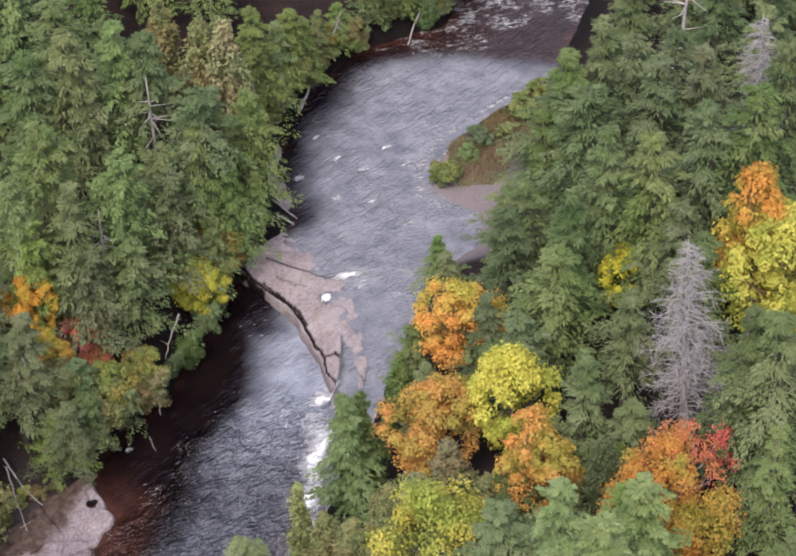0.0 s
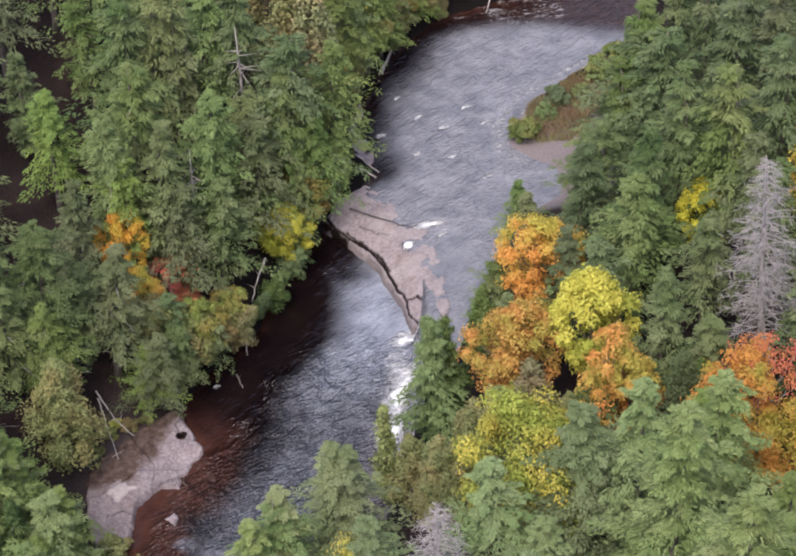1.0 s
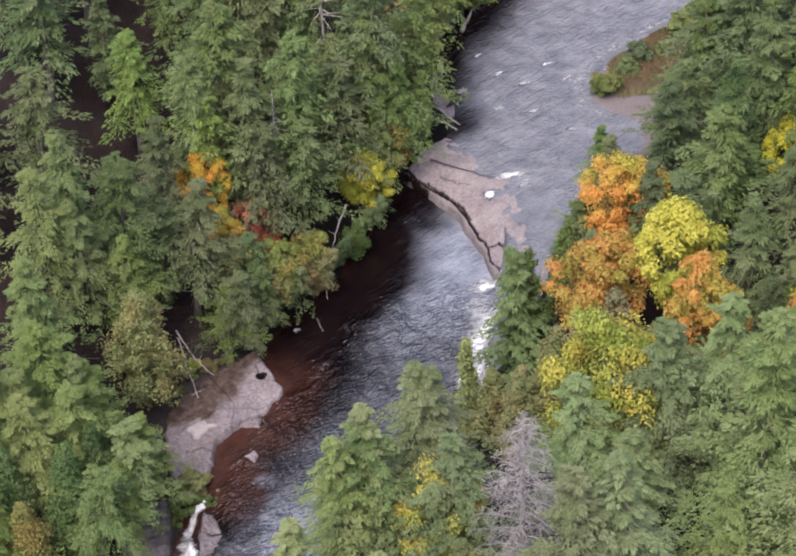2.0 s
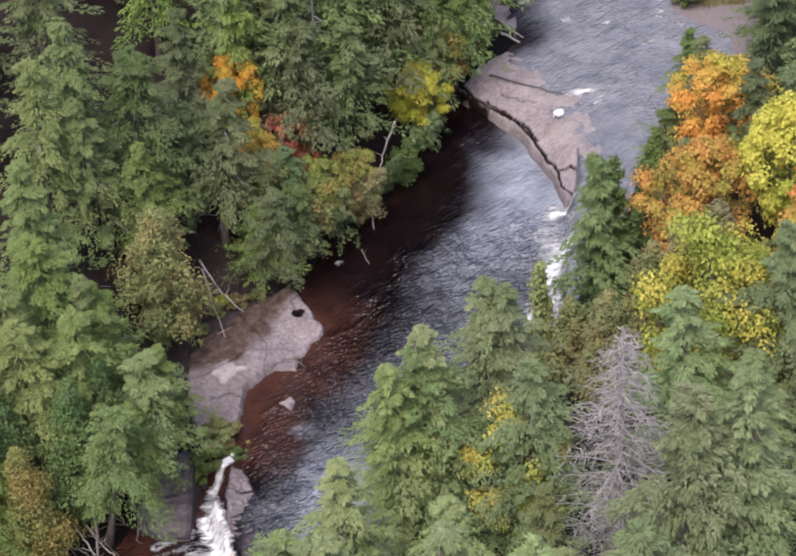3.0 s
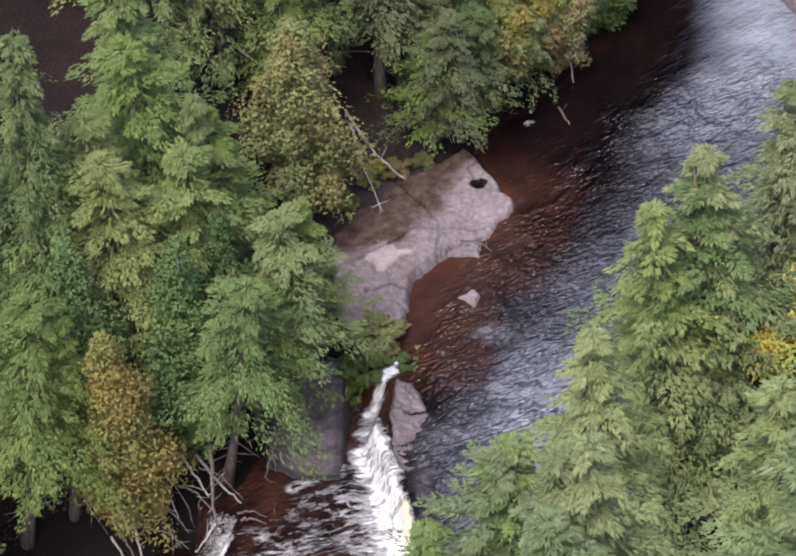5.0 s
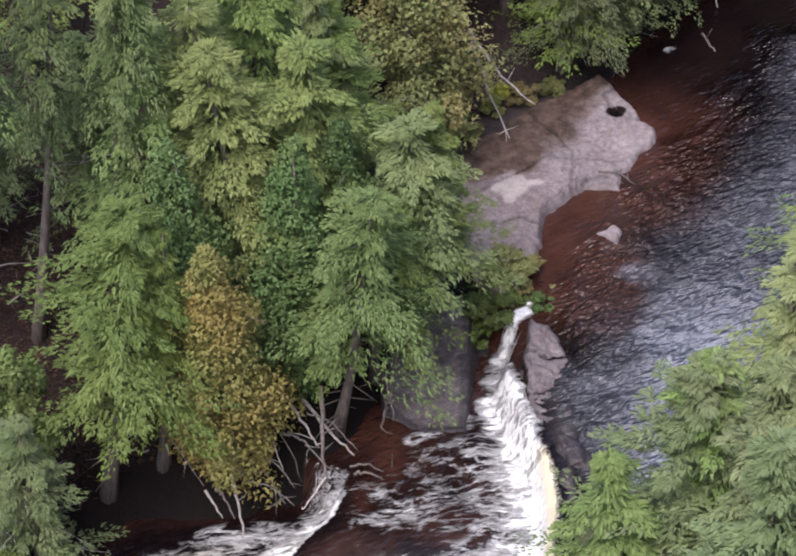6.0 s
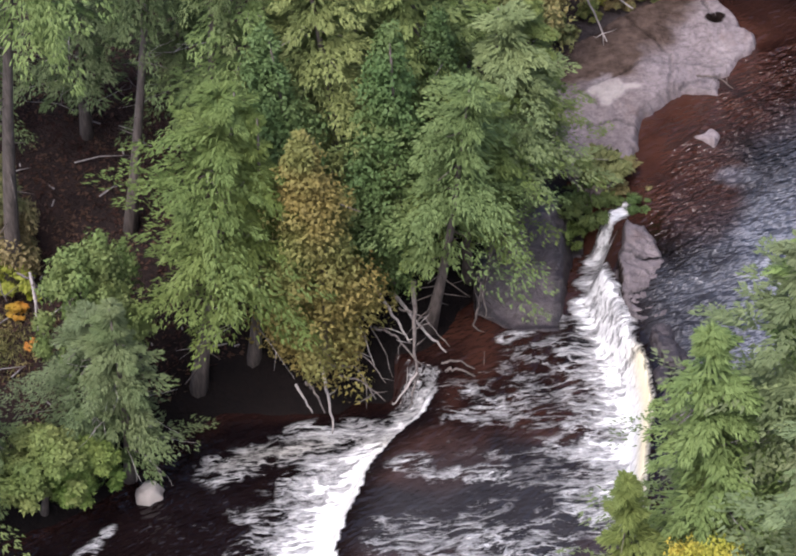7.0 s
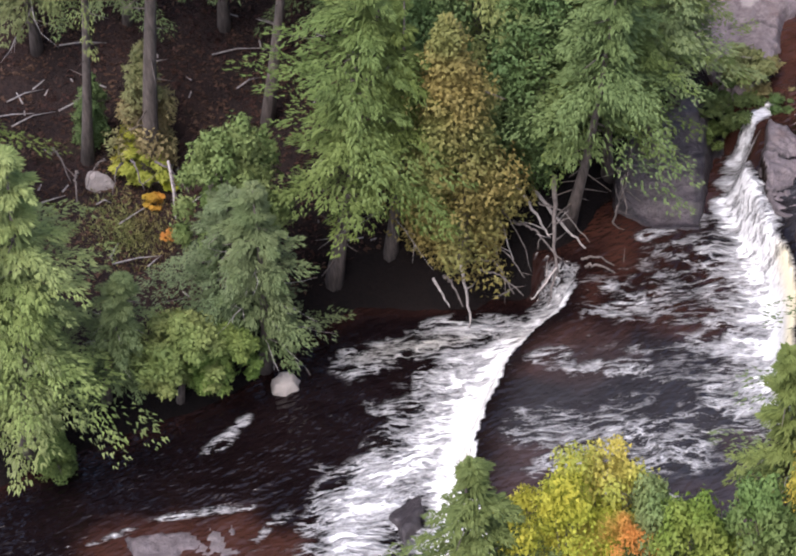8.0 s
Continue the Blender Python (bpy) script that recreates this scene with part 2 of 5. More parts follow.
# ---------------------------------------------------------------- plan of the gorge
LEFT = [(-60, -36), (-26, -22), (-20, -19.2), (-17, -17.4), (-14.8, -15.8), (-13.4, -13.9), (-12.3, -12.9), (-10, -12.7), (-8.2, -12.5), (-7.2, -11.7),
        (-6.3, -10.2), (-5.0, -8.5), (-3.7, -7.5), (-2.4, -6), (-1.9, -3.9), (-1, -2.9), (0.1, -2.6), (0.9, -1.2),
        (1.1, -0.1), (0.5, 0.9), (-0.1, 2.7), (0.9, 4.7), (3.2, 7), (4.1, 8.2), (5, 11.4), (6.7, 14.3), (7.7, 16),
        (9, 17), (10.6, 19), (9.7, 21), (9.5, 23.5), (10.5, 27), (12.4, 30.4), (14.9, 33.3), (18.6, 34.6),
        (20.4, 35), (21.5, 38), (24.5, 47), (28, 60), (60, 130)]
RIGHT = [(80, 110), (36.5, 58), (31.5, 44), (29, 36.3), (26.8, 30.9), (25.3, 29.2), (22.9, 27.4), (19.6, 24.8),
         (18.3, 22.6), (18.2, 20.6), (19.3, 19.4), (20.6, 18.6), (20.5, 16.6), (19.2, 15.0), (17.6, 13.5), (16.5, 10.5), (15.6, 8), (14.8, 5.5),
         (13.5, 2.5), (12.2, 0), (10.8, -3.5), (9.2, -8), (7, -12.2), (4.4, -16), (1, -19.5), (-4, -24.5),
         (-12, -28), (-26, -31), (-60, -48)]
RIVER = LEFT + RIGHT
# lips of the three falls, drawn so that upstream lies to their left
LIP_UPPER = [(-30, 36), (8.4, 18.2), (9.6, 16.5), (10.4, 15.4), (11.3, 14.1), (12.1, 12.6), (12.6, 10.8), (12.85, 9.4), (12.75, 7.8), (12.4, 6.2), (12.2, 3.8), (11.6, 1.7),
             (11.3, -0.3), (12.5, -3), (50, -16)]
LIP_MIDDLE = [(-30, 10), (-3.4, -7.3), (-2.6, -8.5), (-3, -10.2), (-2.6, -11.9), (-2.1, -13.2), (-1.9, -14.8),
              (-2.1, -17.6), (-1.5, -21.5), (8, -46)]
LIP_LOWER = [(-36, 0), (-6.9, -12.6), (-7.3, -14.1), (-8.4, -15.7), (-8.7, -17.1), (-9, -18.4), (-8.8, -19.8),
             (-8, -24), (-5, -48)]


def dist_line(x, y, line):
    """Distance to an open line, signed: plus to the left of its direction."""
    best, sign = np.full(x.shape, 1e9), np.ones(x.shape)
    for (ax, ay), (bx, by) in zip(line[:-1], line[1:]):
        dx, dy = bx - ax, by - ay
        t = np.clip(((x - ax) * dx + (y - ay) * dy) / (dx * dx + dy * dy), 0, 1)
        d = np.hypot(x - ax - t * dx, y - ay - t * dy)
        near = d < best - 1e-9
        best = np.where(near, d, best)
        sign = np.where(near, np.where((x - ax) * dy - (y - ay) * dx < 0, 1, -1), sign)
    return best * sign


def dist_poly(x, y, poly):
    """Signed distance to a closed outline: minus inside."""
    best, odd = np.full(x.shape, 1e9), np.zeros(x.shape, bool)
    for (ax, ay), (bx, by) in zip(poly, poly[1:] + poly[:1]):
        dx, dy = bx - ax, by - ay
        t = np.clip(((x - ax) * dx + (y - ay) * dy) / (dx * dx + dy * dy + 1e-12), 0, 1)
        best = np.minimum(best, np.hypot(x - ax - t * dx, y - ay - t * dy))
        cross = (ay > y) != (by > y)
        if dy:
            odd ^= cross & (x < dx * (y - ay) / dy + ax)
    return np.where(odd, -best, best)


def smooth(v, a, b):
    t = np.clip((v - a) / (b - a), 0, 1)
    return t * t * (3 - 2 * t)


def lattice(ix, iy, seed):
    h = (ix.astype(np.int64) * 374761393 + iy.astype(np.int64) * 668265263 + seed * 974634777) & 0xFFFFFFFF
    h = ((h ^ (h >> 13)) * 1274126177) & 0xFFFFFFFF
    return ((h ^ (h >> 16)) & 0xFFFF) / 65535.0


def fuzz(x, y, size, seed=1, octaves=3):
    """Smooth value noise, -1 to 1."""
    total, amp, norm = 0, 1.0, 0
    for o in range(octaves):
        u, v = x / size * 2**o + 17.3 * o, y / size * 2**o - 9.1 * o
        iu, iv = np.floor(u), np.floor(v)
        fu, fv = u - iu, v - iv
        fu, fv = fu * fu * (3 - 2 * fu), fv * fv * (3 - 2 * fv)
        a, b = lattice(iu, iv, seed + o), lattice(iu + 1, iv, seed + o)
        c, d = lattice(iu, iv + 1, seed + o), lattice(iu + 1, iv + 1, seed + o)
        total = total + amp * ((a * (1 - fu) + b * fu) * (1 - fv) + (c * (1 - fu) + d * fu) * fv)
        norm, amp = norm + amp, amp * 0.5
    return 2 * total / norm - 1


def water_level(x, y, w=0.55):
    """The water's height: four reaches, one step down at each lip."""
    up = smooth(dist_line(x, y, LIP_UPPER), -w, 0.05 * w)
    mid = smooth(dist_line(x, y, LIP_MIDDLE), -w, 0.05 * w)
    low = smooth(dist_line(x, y, LIP_LOWER), -w, 0.05 * w)
    rise = np.clip(y - 18, 0, 40) * 0.008 * up
    return -2.1 + 1.1 * np.maximum(low, mid) + 1.0 * np.maximum(mid, up) + 1.05 * up + rise


def ground_height(x, y):
    d = dist_poly(x, y, RIVER)
    d = d + 0.25 * fuzz(x, y, 1.7, 5)
    base = water_level(x, y, 3.0)
    left = np.abs(dist_line(x, y, LEFT)) < np.abs(dist_line(x, y, RIGHT))
    o = np.maximum(d, 0)
    bank_l = (0.8 - 0.5 * smooth(-y, 10, 13)) * (1 - np.exp(-o / 0.4)) + 0.42 * np.minimum(o, 16) + 0.1 * np.clip(o - 16, 0, 60)
    low_l = 0.05 * smooth(-y, 9, 13) * (1 - np.exp(-o / 0.4))
    slab = smooth(x, -7, -4) * smooth(-x, -2, 1) * smooth(y, -8, -6.5) * smooth(-y, -3.5, -1.5)
    bank_l = (bank_l + low_l) * (1 - 0.8 * slab) - 0.25 * slab
    bar = smooth(x, 15, 17) * smooth(-x, -29, -26) * smooth(y, 13.5, 16) * smooth(-y, -31, -29)
    bank_r = (0.6 * (1 - np.exp(-o / 0.5)) + 0.34 * np.minimum(o, 14) + 0.08 * np.clip(o - 14, 0, 60)) * (1 - 0.85 * bar * smooth(-o, -6, -3))
    out = np.where(left, bank_l, bank_r) + 0.35 * fuzz(x, y, 4.0, 9) * smooth(o, 0.2, 3) + 0.08 * fuzz(x, y, 0.8, 12) * smooth(o, 0, 1)
    inside = -0.12 - 0.55 * smooth(-d, 0, 1.6) + 0.06 * fuzz(x, y, 0.9, 21)
    high = np.where(d > 0, base + out - 0.05, np.minimum(base, water_level(x, y, 0.5)) + inside)
    high = high - 0.4 * np.exp(-((x - 0.3) / 1.3) ** 2 - ((y + 0.8) / 2.0) ** 2)
    return high - 1.6 * np.exp(-((x * x + (y - 0.48) ** 2) / 0.8) ** 2)


# ---------------------------------------------------------------- mesh helpers
def mesh_of(name, verts, faces, material, flat=True):
    me = bpy.data.meshes.new(name)
    me.from_pydata(np.asarray(verts).tolist(), [], [list(map(int, q)) for q in faces])
    me.materials.append(material)
    if not flat:
        me.polygons.foreach_set("use_smooth", [True] * len(me.polygons))
    me.update()
    return me


def float_layer(me, name, values):
    a = me.attributes.new(name, "FLOAT", "POINT")
    a.data.foreach_set("value", np.asarray(values, np.float32).ravel())


def under(name, me, parent, label=""):
    ob = new(name, me)
    ob.parent = parent
    return tagged(ob, label)


def grid_faces(nx, ny, keep=None):
    i, j = np.meshgrid(np.arange(nx - 1), np.arange(ny - 1), indexing="ij")
    a = i * ny + j
    q = np.stack([a, a + ny, a + ny + 1, a + 1], -1).reshape(-1, 4)
    if keep is not None:
        q = q[keep.ravel()[q].any(1)]
    return q


def tidy(verts, faces, *layers):
    used, back = np.unique(faces, return_inverse=True)
    return (verts[used], back.reshape(np.shape(faces)), *[v.ravel()[used] for v in layers])


def tube(points, radii, sides=7):
    """Verts and faces of a tapered round stick along the points."""
    pts = np.asarray(points, float)
    verts, faces = [], []
    for k, (p, r) in enumerate(zip(pts, radii)):
        d = pts[min(k + 1, len(pts) - 1)] - pts[max(k - 1, 0)]
        d /= np.linalg.norm(d) + 1e-9
        a = np.cross(d, (0.31, 0.2, 0.93) if abs(d[2]) < 0.9 else (1, 0.1, 0))
        a /= np.linalg.norm(a)
        b = np.cross(d, a)
        for s in range(sides):
            w = 2 * math.pi * s / sides
            verts.append(p + r * (math.cos(w) * a + math.sin(w) * b))
    for k in range(len(pts) - 1):
        for s in range(sides):
            s2 = (s + 1) % sides
            faces.append([k * sides + s, k * sides + s2, (k + 1) * sides + s2, (k + 1) * sides + s])
    faces.append(list(range(sides))[::-1])
    faces.append([(len(pts) - 1) * sides + s for s in range(sides)])
    return verts, faces


def joined(pieces):
    verts, faces, n = [], [], 0
    for v, q in pieces:
        verts += list(v)
        faces += [[i + n for i in f] for f in q]
        n += len(v)
    return verts, faces


# ---------------------------------------------------------------- ground and water
def build_ground():
    near_x, near_y = np.arange(-30, 42.01, 0.36), np.arange(-40, 62.01, 0.36)
    far = np.array([4, 10, 22, 45, 90, 180, 400, 900, 2000.0])
    xs = np.r_[-30 - far[::-1], near_x, 42 + far]
    ys = np.r_[-40 - far[::-1], near_y, 62 + far]
    x, y = np.meshgrid(xs, ys, indexing="ij")
    z = ground_height(x, y)
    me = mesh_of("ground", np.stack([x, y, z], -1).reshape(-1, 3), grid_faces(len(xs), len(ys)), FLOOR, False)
    d = dist_poly(x, y, RIVER) + 0.3 * fuzz(x, y, 1.1, 31)
    bar = smooth(x, 16, 18) * smooth(-x, -26, -23) * smooth(y, 13.5, 15) * smooth(-y, -26, -23)
    behind = np.exp(-(((x + 3.4) / 2.2) ** 2 + ((y + 0.4) / 2.4) ** 2)) * (0.28 + 0.2 * fuzz(x, y, 0.8, 37))
    float_layer(me, "stony", np.clip(bar * smooth(-d, -4.5, -2.5) * 0.95 + behind, 0, 1))
    # moisture and painted shade of the overhung bank, fading inland
    float_layer(me, "damp_shade", smooth(-d, -2.2, -0.6))
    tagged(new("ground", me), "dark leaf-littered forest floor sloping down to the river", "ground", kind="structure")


def build_water():
    xs = np.r_[np.arange(-30, -14, 0.16), np.arange(-14, -0.5, 0.075), np.arange(-0.5, 40, 0.16)]
    ys = np.r_[np.arange(-33, -21, 0.16), np.arange(-21, -7.5, 0.075), np.arange(-7.5, 62, 0.16)]
    x, y = np.meshgrid(xs, ys, indexing="ij")
    d = dist_poly(x, y, RIVER)
    keep = d < 0.7
    up, mid, low = (dist_line(x, y, q) + k * fuzz(x, y, 0.7, 3) for q, k in ((LIP_UPPER, 0.1), (LIP_MIDDLE, 0.03), (LIP_LOWER, 0.1)))
    z = water_level(x, y) + 0.012 * fuzz(x, y, 0.8, 40)
    # broken water just below each lip
    boil = smooth(-mid, 0.6, 1.0) * np.exp(-((mid + 1.2) / 0.9) ** 2) + np.exp(-((low + 1.6) / 1.3) ** 2)
    z += 0.06 * boil * fuzz(x, y, 0.5, 44)
    # white water: solid on the falls, thinning downstream into ribbons
    gust = fuzz(x, y, 2.6, 71)
    wisp = fuzz(x * 0.45 + 0.5 * fuzz(x, y, 1.6, 76), y * 1.9 + 0.7 * fuzz(x, y, 2.2, 77), 1.1, 78)
    main_mid = smooth(-y - 0.22 * np.clip(-mid - 1, 0, 6), 10.9, 12.6) * smooth(y, -19.5, -16.5)
    brink = smooth(-mid, -0.14, 0.12)
    f_mid = brink * main_mid * (0.66 * np.exp(-np.clip(-mid - 0.9, 0, 9) / (1.0 + 0.4 * gust)) + 0.5 * smooth(mid + 0.3 * fuzz(x, y, 0.5, 95), -0.8, -0.25) + 0.40 * np.exp(-np.clip(-mid - 0.5, 0, 9) / 2.6) * smooth(wisp, -0.35, 0.25))
    f_mid = np.maximum(f_mid, 0.36 * smooth(-mid, 0.5, 1) * smooth(low, 0.15, 0.9) * smooth(wisp + 0.5 * gust, 0.05, 0.5) * smooth(-y - 0.1 * (x + 5), 11.8, 12.8))
    apron = smooth(-np.hypot((x + 5.6) / 2.2, (y + 18.6) / 1.5) + 0.3 * fuzz(x, y, 0.8, 101), -1.2, -0.5)
    f_mid = np.maximum(f_mid, 0.42 * apron * smooth(low, 0.15, 0.9))
    strand = np.minimum.reduce([np.abs(dist_line(x, y, q)) for q in ([(-3.1, -10.7), (-3.6, -10.8), (-4.1, -10.95)], [(-3.3, -12.2), (-3.7, -12.3), (-4.3, -11.8), (-5.0, -12.0)], [(-4.9, -11.2), (-5.4, -11.5)],
                                                                      [(-7.8, -15.9), (-7.2, -15.8), (-6.9, -16.3), (-5.4, -16.2)])]) + 0.12 * fuzz(x, y, 0.5, 79)
    f_mid = np.maximum(f_mid, 0.5 * smooth(-strand, -0.42, -0.05))
    run = np.abs(dist_line(x, y, [(-2.4, -7.7), (-2.9, -8.2), (-3.3, -8.7)])) + 0.1 * fuzz(x, y, 0.5, 80)
    chute = 1.05 * smooth(-run, -0.32, -0.12)
    run = np.abs(dist_line(x, y, [(-3.3, -8.7), (-3.5, -9.5), (-3.3, -10.2)])) + 0.2 * fuzz(x, y, 0.6, 82)
    chute = np.maximum(chute, 0.62 * smooth(-run, -0.5, -0.1))
    run = np.abs(dist_line(x, y, [(-3.3, -10.3), (-3.15, -10.8), (-2.95, -11.5), (-2.8, -12.3), (-2.8, -13.2)])) + 0.34 * fuzz(x, y, 0.6, 83)
    chute = np.maximum(chute, 1.02 * smooth(-run, -0.6 - 0.12 * np.clip(-y - 10.5, 0, 3), -0.2))
    main_low = smooth(-y, 12.9, 14.0)
    f_low = np.where(low < 0.05, 0.9 * np.exp(-np.clip(-low - 0.9, 0, 9) / (0.6 + 0.25 * gust)) + 0.45 * smooth(low + 0.35 * fuzz(x, y, 0.6, 96), -1.3, -0.4), 0) * main_low
    core = np.abs(dist_line(x, y, [(-7.2, -13.0), (-7.8, -13.7), (-8.7, -14.5), (-9.5, -15.2), (-9.6, -16.0), (-10.0, -17.4), (-11.1, -18.9), (-11.5, -20.0), (-11.6, -21.6), (-11.9, -24)])) + 0.3 * fuzz(x, y, 0.9, 84)
    f_low = np.maximum(f_low, 0.92 * smooth(-core, -1.5 + 0.55 * smooth(y, -15.4, -13.4), -0.1) * smooth(-low, -0.05, 0.3))
    split = np.abs(dist_line(x, y, [(-9.6, -18.6), (-9.3, -20.2), (-9.4, -22.5)])) + 0.25 * fuzz(x, y, 0.8, 85)
    f_low = np.maximum(f_low, 0.7 * smooth(-split, -0.75, -0.1) * smooth(-low, -0.05, 0.3))
    churn = np.abs(dist_line(x, y, [(-7.9, -13.7), (-9.2, -13.5), (-10.2, -13.8), (-11.2, -14.3), (-12.2, -15.0)])) + 0.35 * fuzz(x, y, 0.8, 86)
    f_low = np.maximum(f_low, (0.45 + 0.35 * smooth(wisp, -0.3, 0.4)) * smooth(-y, 12.9, 13.5) * smooth(-churn, -0.9, -0.1) * smooth(-low, -0.05, 0.3))
    f_low = np.maximum(f_low, 0.46 * smooth(-low, 1.5, 2.6) * smooth(low, -6.0, -3.2) * smooth(wisp + 0.3 * gust, 0.0, 0.45) * smooth(-y + 0.45 * (x + 12), 15.3, 16.6))
    line = np.minimum(np.abs(dist_line(x, y, [(-17.3, -20.9), (-16.1, -20.15), (-15.0, -19.85), (-13.9, -19.7)])) * 1.6, np.abs(dist_line(x, y, [(-15.1, -17.85), (-14.9, -17.5), (-14.5, -16.85)]))) + 0.1 * fuzz(x, y, 0.4, 87)
    line = np.minimum(line, np.abs(dist_line(x, y, [(-13.6, -20.7), (-13.35, -20.2), (-13.15, -19.8)])) + 0.08 * fuzz(x, y, 0.4, 88))
    f_low = np.maximum(f_low, 0.46 * smooth(-line, -0.26, -0.02))
    f_up = np.where((up < 0.1) & (up > -2.4), 1.5 * np.exp(-((up + 0.7) / 0.85) ** 2), 0) * smooth(-y, -7.6, -6.4) * (0.7 + 0.9 * fuzz(x, y, 1.0, 74))
    foam = np.clip(np.maximum.reduce([f_mid, chute, f_low, f_up]), 0, 2)
    foam = np.where(mid > 0.16, np.maximum(f_up, chute), foam)
    # spots of foam where stones break the upper reach
    for sx, sy, r in ((13.6, 14.1, 1.05), (12.3, 13.05, 0.34), (12.3, 13.0, 0.14), (14.1, 13.5, 0.3), (11.2, 22.5, 0.3), (13.2, 20.6, 0.3), (14.8, 22.8, 0.35), (17.0, 18.2, 0.3),
                      (16.2, 24.5, 0.35), (17.2, 23.0, 0.35), (13.4, 23.9, 0.25), (12.3, 25.8, 0.25), (15.1, 20.1, 0.25), (1.8, 4.1, 0.16)):
        ring = np.hypot(x - sx, (y - sy) * 1.4)
        half = 0.15 + 0.85 * smooth(y - sy - 0.6 * (x - sx), -0.3 * r, 0.3 * r)
        foam = np.maximum(foam, 1.05 * half * np.exp(-((ring - 0.6 * r) / (0.4 * r)) ** 2))
    foam = np.maximum(foam, 1.6 * smooth(-np.hypot(x - 12.2, 1.1 * (y - 12.9)) + 0.06 * fuzz(x, y, 0.3, 89), -0.32, -0.2))
    far = smooth(y + 0.25 * (x - 21) + 0.6 * fuzz(x, y, 2.5, 81), 31.0, 33.2)
    foam = np.maximum(foam, 0.2 * far * smooth(fuzz(x, y, 2.4, 8), -0.15, 0.4))
    # pale where a thin sheet runs over rock, and in the aerated half of the pool under the upper fall, with sky
    # reflection painted in
    # the dark left margin paints in the reflected trees
    sky_milk_up = smooth(up, -0.2, 0.3) * smooth(np.abs(dist_line(x, y, LEFT)) + 0.9 * fuzz(x, y, 2.4, 75), 1.1 * smooth(y, 17, 22) - 0.5, 1.0 + 2.6 * smooth(y, 17, 22)) * smooth(-d, -0.9, -0.4) * (1 - 0.9 * far)
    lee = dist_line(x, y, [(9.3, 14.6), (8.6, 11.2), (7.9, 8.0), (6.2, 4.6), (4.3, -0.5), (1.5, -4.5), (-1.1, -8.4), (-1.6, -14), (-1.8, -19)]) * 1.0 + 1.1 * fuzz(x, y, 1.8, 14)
    sky_milk_pool = smooth(lee, -0.9, 2.4) * smooth(-up, -0.1, 0.3) * smooth(mid, 0.0, 0.5) * (0.36 + 0.48 * smooth(y + 0.9 * fuzz(x, y, 2.0, 91), 0.5, 6.5) + 0.5 * smooth(-y + 0.9 * fuzz(x, y, 2.0, 92), 6.0, 10.0))
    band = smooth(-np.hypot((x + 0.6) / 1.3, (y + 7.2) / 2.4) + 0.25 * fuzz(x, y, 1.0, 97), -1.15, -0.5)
    sky_milk_pool = sky_milk_pool * (1 - 0.75 * band)
    sky_milk_low = 0.12 * smooth(-mid, 0.3, 1.0) * smooth(-y, 14, 17) * smooth(low, 0, 1)
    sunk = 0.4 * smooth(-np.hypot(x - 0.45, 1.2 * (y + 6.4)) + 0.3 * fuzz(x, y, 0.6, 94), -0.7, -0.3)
    sky_milk = np.clip(np.maximum.reduce([sky_milk_up, sky_milk_pool, sky_milk_low, sunk]), 0, 1)
    shallow = smooth(d + 0.7 * fuzz(x, y, 1.6, 62), -3.4, -0.8) * smooth(-y, -4.5, 2.5) * smooth(mid, -6, 1) + 0.35 * smooth(d, -0.7, 0.0) + 0.45 * far
    shallow = np.clip(shallow + 0.6 * smooth(low, 0, 0.8) * smooth(-mid, 0, 1) * smooth(fuzz(x, y, 1.6, 61), -0.1, 0.5), 0, 1)
    shallow = np.clip(shallow + 0.75 * band, 0, 1)
    shallow = np.clip(shallow + 0.8 * smooth(-np.hypot((x + 15.0) / 2.8, (y + 21.2) / 1.4) + 0.3 * fuzz(x, y, 1.0, 98), -1.25, -0.6), 0, 1)
    edge_line = np.exp(-((np.abs(dist_line(x, y, RIGHT)) - 0.45) / 0.3) ** 2) * smooth(y, 18, 20) * smooth(-y, -30, -28)
    foam = np.maximum(foam, 0.3 * edge_line)
    calm = smooth(-dist_line(x, y, [(8.2, 15.5), (7.0, 8.0), (4.0, 2.0), (0.4, -3.2), (-1.4, -8.0), (-2.4, -14)]) + 0.9 * fuzz(x, y, 1.8, 93), -0.6, 1.3)
    chop = np.where(up > 0, 0.6, np.where(mid > 0, (2.0 - 1.85 * calm) * (1 - 0.75 * smooth(y, 4, 8)), 0.3))
    chop = chop * (1 - 0.75 * np.clip(foam, 0, 1)) * (0.15 + 0.85 * smooth(np.abs(mid), 0.3, 1.2))
    cool = smooth(-up, -0.2, 0.5) * smooth(mid, 0, 0.5)
    amber = 0.9 * np.exp(-((mid + 0.08) / 0.16) ** 2) * main_mid * smooth(-y, 12.6, 13.4) + 0.3 * np.exp(-((low + 0.2) / 0.2) ** 2) * smooth(-y, 14, 15) + 0.22 * smooth(-churn, -0.7, -0.2) * smooth(y, -15.4, -14.4) * smooth(-y, 13.6, 14.2)
    v = np.stack([x, y, z], -1).reshape(-1, 3)
    v, q, *layers = tidy(v, grid_faces(len(xs), len(ys), keep), foam, sky_milk, shallow, amber, chop, cool)
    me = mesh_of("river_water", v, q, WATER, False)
    for name, values in zip(("foam", "sky_milk", "shallow", "amber", "chop", "cool"), layers):
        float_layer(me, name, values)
    tagged(new("river_water", me), "peat-brown river with white falls over low ledges", "river", kind="structure")


